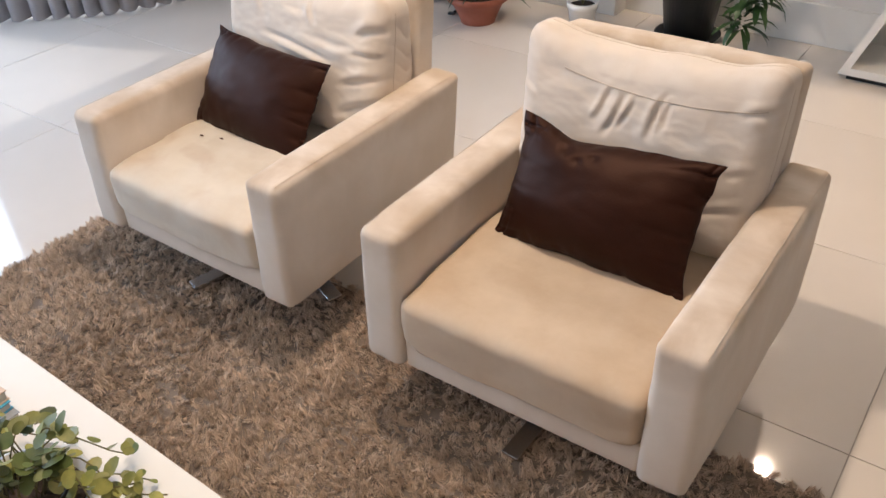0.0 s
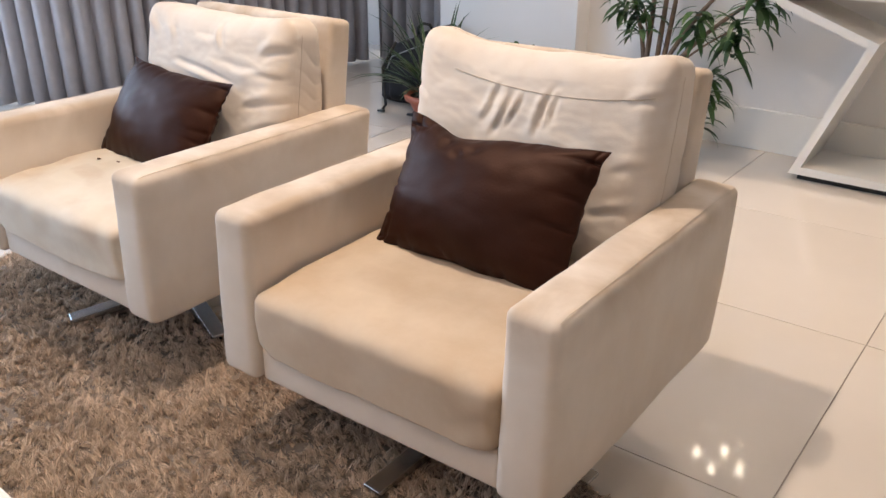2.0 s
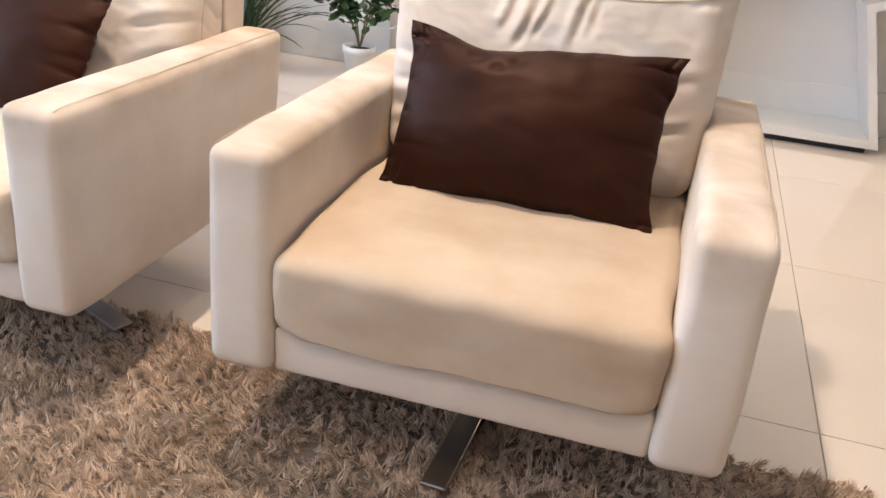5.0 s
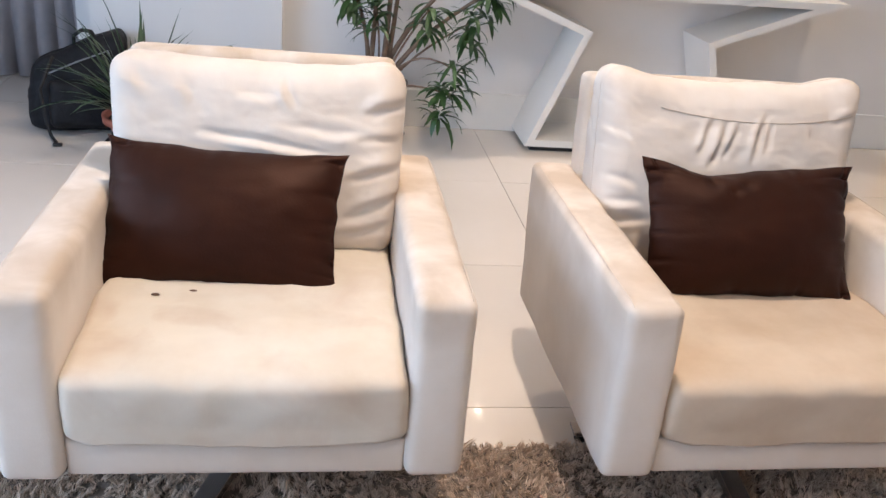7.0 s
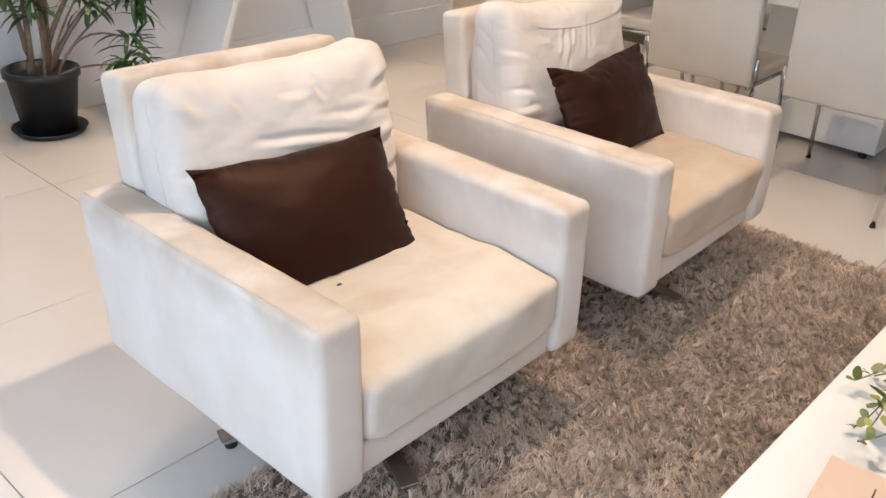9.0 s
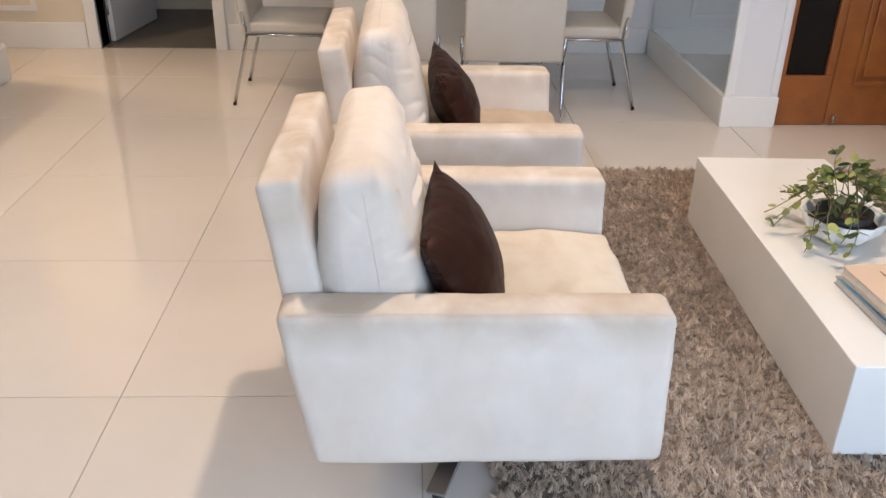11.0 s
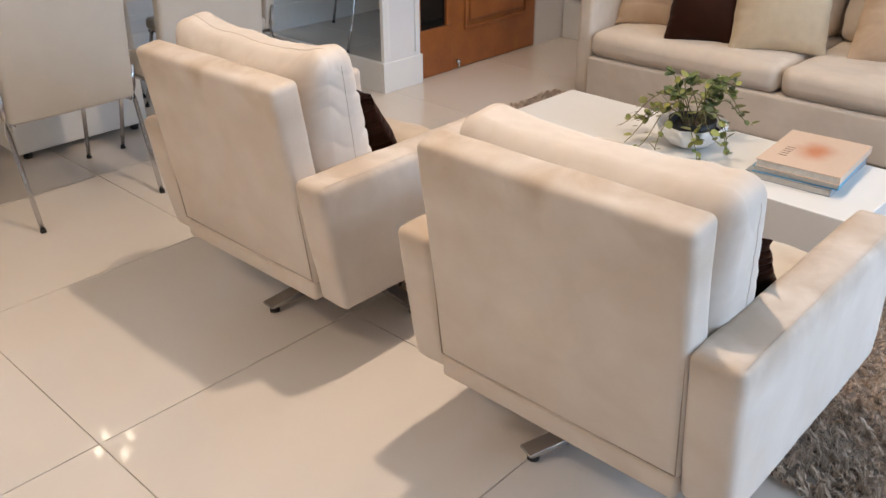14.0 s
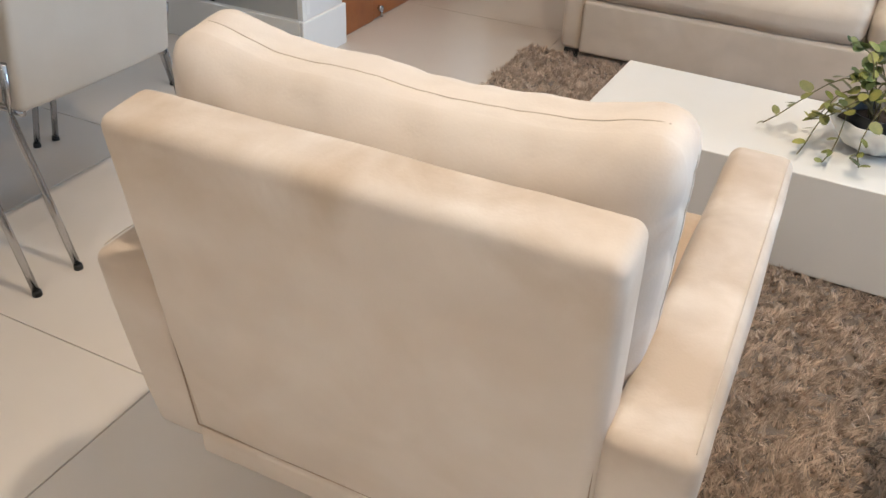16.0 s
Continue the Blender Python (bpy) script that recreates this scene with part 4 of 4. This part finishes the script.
for _x in (SX0 + 0.05, SX1 - 0.05):
    for _y in (-2.25, -3.12):
        part("foot", box(_x - 0.03, _x + 0.03, _y - 0.03, _y + 0.03, 0.0, 0.040, 0.004), POT_BLACK, sofa, smooth=False)
BEIGE, KHAKI, DARK = "beige cloth scatter cushion on the sofa", "plump khaki cloth scatter cushion on the sofa", "dark brown satin scatter cushion on the sofa"
for _x, _y, _w, _lean, _yaw, _mat, _lab, _sd, _bands in (
        (1.455, -2.48, 0.40, -22, 14, BEIGE_PILLOW, BEIGE, 1, (0.2, -0.45)), (1.075, -2.335, 0.40, -24, 18, BROWN, DARK, 2, ()),
        (0.735, -2.405, 0.45, -20, 27, KHAKI_PILLOW, KHAKI, 3, ()), (0.215, -2.53, 0.46, -22, 10, BEIGE_PILLOW, BEIGE, 5, (0.35, 0.05, -0.3)),
        (-0.21, -2.52, 0.42, -24, 2, BROWN, DARK, 6, ())):
    _r = radians(-_lean)
    _p = part("scatter_cushion", pillow(_w, _w, 0.17, 0.06, 56, 0.018, _sd * 3.1, 0.0, (), _bands), _mat, None,
              m=pose(_x + 0.5 * _w * math.sin(_r) * math.sin(radians(_yaw)), _y - 0.5 * _w * math.sin(_r), 0.398 + 0.46 * _w * math.cos(_r), _lean, 0, _yaw + 180))
    tagged(_p, _lab, "cushion", "sofa cushions")


# ---------------------------------------------------------------- dining corner
def dining_chair():
    """Seat faces +x, rear feet under the back."""
    root = thing("dining_chair", None, "off-white leather dining chair on slim chrome legs", "dining chair", "dining chairs round the table")
    bm = moved(soft_box(0.055, 0.50, 0.50, 0.016, 8, (0.006, 0, 0)), pose(0.0, 0, 0.655))
    for v in bm.verts:
        v.co.x += 0.03 - 0.06 * (v.co.z - 0.40) / 0.5 + 0.03 * (v.co.y / 0.25) ** 2 * 0.4
    part("backrest", bm, LEATHER_WHITE, root)
    part("seat", moved(soft_box(0.44, 0.48, 0.062, 0.020, 8, (0, 0, 0.008)), pose(0.26, 0, 0.437)), LEATHER_WHITE, root)
    part("under_frame", join(tube([(0.03, -0.235, 0.398), (0.47, -0.225, 0.398)], 0.009), tube([(0.03, 0.235, 0.398), (0.47, 0.225, 0.398)], 0.009),
         tube([(0.45, -0.225, 0.398), (0.45, 0.225, 0.398)], 0.009)), CHROME, root)
    for s in (-1, 1):
        rear = part("leg", tube([(-0.06, s * 0.255, 0.004), (-0.008, s * 0.256, 0.20), (0.042, s * 0.258, 0.385), (0.040, s * 0.260, 0.44), (0.022, s * 0.262, 0.53)], 0.0095, 10), CHROME, root)
        part("foot", moved(lathe([(0.0001, 0), (0.012, 0), (0.011, 0.014), (0.0001, 0.014)], 12), pose(-0.06, s * 0.255, 0)), RUBBER, rear)
        front = part("leg", tube([(0.545, s * 0.235, 0.004), (0.50, s * 0.230, 0.20), (0.455, s * 0.226, 0.395)], 0.0095, 10), CHROME, root)
        part("foot", moved(lathe([(0.0001, 0), (0.012, 0), (0.011, 0.014), (0.0001, 0.014)], 12), pose(0.545, s * 0.235, 0)), RUBBER, front)
    return root


dc = dining_chair()
dc.matrix_basis = pose(2.33, 0.265, 0)
copy_thing(dc, pose(2.33, -0.375, 0))
copy_thing(dc, pose(3.16, 1.10, 0, 0, 0, -90))
copy_thing(dc, pose(3.12, -1.09, 0, 0, 0, 90))
copy_thing(dc, pose(4.06, 0.30, 0, 0, 0, 180))
copy_thing(dc, pose(4.06, -0.38, 0, 0, 0, 180))
dt = thing("dining_table", pose(3.17, -0.02, 0), "white lacquered dining table with panel legs", "dining table")
part("tabletop", box(-0.48, 0.48, -0.72, 0.72, 0.70, 0.745, 0.004), LACQUER, dt, smooth=False)
part("pedestal", box(-0.11, 0.11, -0.36, 0.29, 0.03, 0.699, 0.004), LACQUER, dt, "white panel pedestal", smooth=False)
for _y in (-0.30, 0.24):
    part("foot", moved(lathe([(0.0001, 0), (0.02, 0), (0.02, 0.03), (0.0001, 0.03)], 14), pose(-0.08, _y, 0)), RUBBER, dt)


# ---------------------------------------------------------------- console against the wall
console = thing("console_shelf", pose(0, 0, 0), "white angular hourglass-shaped console shelf against the wall", "console")
OUT = [(1.165, 0.028), (2.225, 0.028), (2.065, 0.580), (2.72, 0.835), (0.82, 0.805), (1.385, 0.597)]
TH = 0.034


def inset(poly, d):
    res = []
    for i in range(len(poly)):
        p0, p1, p2 = (Vector(poly[(i + k) % len(poly)]) for k in (-1, 0, 1))
        n1 = Vector((-(p1 - p0).y, (p1 - p0).x)).normalized()
        n2 = Vector((-(p2 - p1).y, (p2 - p1).x)).normalized()
        b = (n1 + n2) / (1 + n1.dot(n2))
        res.append(tuple(p1 + b * d))
    return res


INN = inset(OUT, TH)
for i, nm in enumerate(("bottom_board", "side_board", "side_board", "top_board", "side_board", "side_board")):
    j = (i + 1) % 6
    part(nm, prism([OUT[i], OUT[j], INN[j], INN[i]], "y", 2.300, 2.638), LACQUER, console, smooth=False)
part("plinth", box(1.20, 2.18, 2.33, 2.63, 0, 0.0275), POT_BLACK, console, smooth=False)
for _x, _y, _r, _h, _l in ((0.985, 2.44, 0.055, 0.10, "black round ceramic pot on the console"), (1.13, 2.50, 0.04, 0.07, "small black ceramic dish on the console")):
    _v = part("ceramic_pot", lathe([(0.0001, 0), (_r * 0.8, 0), (_r, _h * 0.5), (_r * 0.85, _h), (_r * 0.75, _h), (_r * 0.8, _h * 0.5), (0.0001, _h * 0.2)], 28), CERAMIC_DARK, None, m=pose(_x, _y, 0.808))
    tagged(_v, _l, "pot", "pots on the console")


# ---------------------------------------------------------------- plants along the wall and the backpack
rp = random.Random(12)


def pot(profile_r0, profile_r1, h, wall=0.008, lip=0.012):
    return lathe([(0.0001, 0), (profile_r0, 0), (profile_r1, h - 0.03), (profile_r1 + lip, h - 0.03), (profile_r1 + lip, h), (profile_r1 - wall, h), (profile_r0 - wall, 0.02), (0.0001, 0.02)], 40)


dra = thing("potted_plant", pose(0.40, 2.43, 0), "tall slender-leaved plant with bare stems in a black plastic pot", "plant", "potted plants along the wall")
part("saucer", lathe([(0.0001, 0.0), (0.14, 0.0), (0.165, 0.028), (0.158, 0.028), (0.135, 0.008), (0.0001, 0.008)], 40), POT_BLACK, dra, "black saucer")
part("pot", moved(pot(0.115, 0.150, 0.285), pose(0, 0, 0.009)), POT_BLACK, dra, "black ribbed plastic pot")
part("soil", moved(lathe([(0.0001, 0.27), (0.13, 0.262), (0.12, 0.22), (0.0001, 0.22)], 24), pose(0, 0, 0)), SOIL, dra)
heads = [((0.03, 0.0), (0.07, 0.02, 1.30)), ((0.05, 0.02), (0.12, 0.04, 1.05)), ((-0.03, 0.02), (-0.02, 0.02, 1.20)), ((-0.04, 0.03), (-0.13, 0.0, 0.74)), ((0.0, -0.03), (-0.02, -0.06, 0.66)),
         ((0.06, 0.03), (0.52, -0.06, 0.76)), ((0.06, -0.03), (0.44, -0.10, 0.62)), ((0.05, -0.05), (0.36, -0.14, 0.40)), ((0.04, -0.05), (0.31, -0.16, 0.29)), ((0.04, 0.0), (0.24, -0.05, 0.66)), ((0.03, 0.04), (0.58, -0.02, 1.02))]
blades_d = []
for (bx, by), (tx, ty, tz) in heads:
    pts = []
    for k in range(9):
        u = k / 8
        bend = math.sin(u * math.pi) * 0.05
        xx = bx + (tx - bx) * u ** 1.7 + bend * 0.3
        zz = 0.25 + (tz - 0.25) * (u if tz > 0.5 else math.sin(u * 2.2) / math.sin(2.2))
        pts.append((xx, by + (ty - by) * u + bend * 0.2, zz))
    r0 = 0.014 if tz > 0.7 else 0.007
    part("trunk", tube(pts, 0.01, 8, [r0 * (1 - 0.45 * k / 8) for k in range(9)]), BARK, dra)
    for k in range(36):
        t = rp.uniform(-0.14, 0.03)
        a = rp.uniform(0, 2 * math.pi)
        blades_d.append(blade((pts[-1][0] + 0.01 * math.cos(a), pts[-1][1] + 0.01 * math.sin(a), max(0.1, pts[-1][2] + t)), a, rp.uniform(0.10, 0.19), rp.uniform(0.020, 0.032), rp.uniform(-0.6, 0.8), rp.uniform(0.5, 1.7), 4))
raw("foliage", *gather(blades_d), LEAF_DARK, dra, "dark green strap leaves", smooth=True)

wp = thing("potted_plant", pose(-0.105, 2.25, 0), "bushy small-leaved green plant in a white pot", "plant", "potted plants along the wall")
part("pot", pot(0.058, 0.074, 0.155, 0.005, 0.006), POT_WHITE, wp, "white glazed pot")
part("soil", lathe([(0.0001, 0.14), (0.066, 0.136), (0.06, 0.10), (0.0001, 0.10)], 20), SOIL, wp)
lv, tw = [], []
for k in range(16):
    a = rp.uniform(0, 2 * math.pi)
    if k < 6:
        a = rp.choice((math.pi, 0.0, math.pi)) + rp.uniform(-0.6, 0.6)
    reach, h = rp.uniform(0.08, 0.26), rp.uniform(0.16, 0.30)
    pts = [(math.cos(a) * reach * u ** 1.3, math.sin(a) * reach * u ** 1.3 * 0.7, 0.135 + h * math.sin(u * 1.9) / 1.0) for u in [j / 7 for j in range(8)]]
    tw.append(tube(pts, 0.0024, 5))
    for j in range(3, 8):
        for _ in range(5):
            p = Vector(pts[j]) + Vector((rp.uniform(-0.02, 0.02), rp.uniform(-0.02, 0.02), rp.uniform(-0.015, 0.02)))
            lv.append(round_leaf(tuple(p), rp.uniform(0, 6.28), rp.uniform(0.028, 0.046), rp.uniform(-40, 40), rp.uniform(-40, 40)))
part("stem", join(*tw), STEM, wp, kind="stuff")
raw("foliage", *gather(lv), LEAF_DARK, wp, "small glossy dark green leaves", smooth=True)

tp = thing("potted_plant", pose(-0.655, 2.10, 0), "spiky long-leaved dark green plant in a shallow terracotta pot", "plant", "potted plants along the wall")
part("pot", lathe([(0.0001, 0), (0.095, 0), (0.098, 0.018), (0.145, 0.12), (0.165, 0.125), (0.168, 0.155), (0.150, 0.155), (0.135, 0.12), (0.0001, 0.10)], 44), TERRACOTTA, tp, "terracotta pot")
part("soil", lathe([(0.0001, 0.145), (0.145, 0.135), (0.13, 0.11), (0.0001, 0.11)], 24), SOIL, tp)
bl = []
for k in range(84):
    a = rp.uniform(0, 2 * math.pi)
    r = rp.uniform(0, 0.09)
    bl.append(blade((r * math.cos(a), r * math.sin(a), 0.13), a + rp.uniform(-0.4, 0.4), rp.uniform(0.26, 0.62), rp.uniform(0.011, 0.019), rp.uniform(0.55, 1.5), rp.uniform(0.1, 1.3), 6, 0.5))
raw("foliage", *gather(bl), LEAF_LONG, tp, "long narrow dark green leaves", smooth=True)

bag = thing("backpack", pose(-0.975, 2.385, 0, 0, 0, 10), "black nylon backpack slumped on the floor against the pier", "backpack")


def bag_shape(x, y, z):
    k = (z + 0.23) / 0.46
    w = noise.fractal(Vector((x * 6, y * 6, z * 6)), 0.8, 2.0, 3)
    return x * (1.04 - 0.16 * k ** 3) + 0.012 * w, y * (1.1 - 0.45 * k) + 0.012 * w, -0.225 + (z + 0.225) * (0.86 + 0.75 * x)


part("body", moved(soft_box(0.44, 0.19, 0.45, 0.05, 16, (0.01, 0.015, 0.01), 0.010, 7, 3.0, bag_shape), pose(0, 0, 0.226, -4)), BAG, bag)
part("front_pocket", moved(soft_box(0.27, 0.08, 0.22, 0.035, 10, (0, 0.015, 0), 0.006, 7, 5.0), pose(0.0, -0.125, 0.14, -6)), BAG, bag)
part("carry_handle", tube([(-0.02, 0.0, 0.375), (-0.015, -0.01, 0.43), (0.02, -0.012, 0.455), (0.06, -0.01, 0.45), (0.085, 0.0, 0.40)], 0.009, 8), WEBBING, bag)
for s in (-1, 1):
    st = part("strap", tube([(s * 0.10, -0.12, 0.36), (s * 0.16, -0.17, 0.22), (s * 0.15, -0.18, 0.08), (s * 0.13, -0.20, 0.012), (s * 0.10, -0.29, 0.008)], 0.008, 6), WEBBING, bag)
    part("buckle", moved(box(-0.02, 0.02, -0.012, 0.012, 0.002, 0.014, 0.003), pose(s * 0.095, -0.31, 0)), POT_BLACK, st, smooth=False)
part("zip", tube([(-0.17, -0.112, 0.20), (-0.14, -0.105, 0.27), (0, -0.095, 0.33), (0.13, -0.09, 0.38), (0.17, -0.105, 0.28)], 0.004, 6), STEEL_DARK, bag)

# ---------------------------------------------------------------- shag rug
RX0, RX1, RY0, RY1 = -0.75, 1.87, -2.22, -0.075
rug = thing("rug", pose(0, 0, 0), "thick grey-brown shag rug under the coffee table", "rug")
part("backing", box(RX0 + 0.012, RX1 - 0.012, RY0 + 0.012, RY1 - 0.012, 0.0005, 0.012, 0.003), RUG_BACK, rug, smooth=False)
rng = np.random.default_rng(3)
K, S = 34000, 15
N = K * S
kx, ky = rng.uniform(RX0, RX1, K), rng.uniform(RY0, RY1, K)
# the pile lies in drifts, tuft beside tuft
kdir = 1.5 * np.sin(3.4 * kx + 2.0 * np.sin(2.6 * ky)) + 1.4 * np.sin(3.1 * ky + 1.7 * np.sin(2.9 * kx) + 1.0) + 2.2 + rng.normal(0, 1.5, K)
klean = rng.uniform(0.005, 0.023, K)
kh = rng.uniform(0.018, 0.037, K) * (1 + 0.14 * np.sin(kx * 11 + 2 * np.sin(ky * 9)) * np.sin(ky * 12 + 1))
rep = lambda a: np.repeat(a, S)
px, py = rep(kx) + rng.normal(0, 0.0055, N), rep(ky) + rng.normal(0, 0.0055, N)
lx = (rep(kx) - px) * 0.60 + rep(np.cos(kdir) * klean) + rng.normal(0, 0.0040, N)
ly = (rep(ky) - py) * 0.60 + rep(np.sin(kdir) * klean) + rng.normal(0, 0.0040, N)
ht = rep(kh) * rng.uniform(0.65, 1.08, N)
wd = rng.uniform(0.0009, 0.0019, N)
ang = rng.uniform(0, 2 * np.pi, N)
wx, wy = np.cos(ang) * wd, np.sin(ang) * wd
z0 = np.full(N, 0.008)
V = np.empty((N, 5, 3))
V[:, 0] = np.stack([px - wx, py - wy, z0], 1)
V[:, 1] = np.stack([px + wx, py + wy, z0], 1)
V[:, 2] = np.stack([px + lx * 0.35 + wx * 1.1, py + ly * 0.35 + wy * 1.1, ht * 0.65], 1)
V[:, 3] = np.stack([px + lx * 0.35 - wx * 1.1, py + ly * 0.35 - wy * 1.1, ht * 0.65], 1)
V[:, 4] = np.stack([px + lx, py + ly, ht], 1)
F = np.array([[0, 1, 2, 3], [3, 2, 4, 4]])
loops = np.empty((N, 7), dtype=np.int32)
o5 = (np.arange(N) * 5)[:, None]
loops[:, :4] = o5 + np.array([0, 1, 2, 3])
loops[:, 4:] = o5 + np.array([3, 2, 4])
me = bpy.data.meshes.new("shag")
me.vertices.add(N * 5)
me.vertices.foreach_set("co", V.ravel())
me.loops.add(N * 7)
me.loops.foreach_set("vertex_index", loops.ravel())
me.polygons.add(N * 2)
starts = np.empty((N, 2), dtype=np.int32)
starts[:, 0], starts[:, 1] = np.arange(N) * 7, np.arange(N) * 7 + 4
me.polygons.foreach_set("loop_start", starts.ravel())
me.update(calc_edges=True)
me.validate()
me.materials.append(PILE)
shag = new("shag", me)
shag.parent = rug
tagged(shag, label="long tufted grey-brown pile", kind="stuff")

# ---------------------------------------------------------------- floor tiles, one piece each
PX, PY, GAP = 0.843, 0.865, 0.0029
tile_bm = box(-PX / 2 + GAP / 2, PX / 2 - GAP / 2, -PY / 2 + GAP / 2, PY / 2 - GAP / 2, -0.010, 0.0, 0.0008, 1)
tile_me = bpy.data.meshes.new("tile")
tile_bm.to_mesh(tile_me)
tile_bm.free()
tile_me.materials.append(TILE)
for i in range(-5, 6):
    for j in range(-4, 5):
        cx, cy = 0.117 + PX * (i + 0.5), 0.103 + PY * (j + 0.5)
        if -3.9 < cx < 5.0 and -3.3 < cy < 4.3:
            t = new("tile", tile_me)
            t.parent = floor
            t.location = (cx, cy, 0)
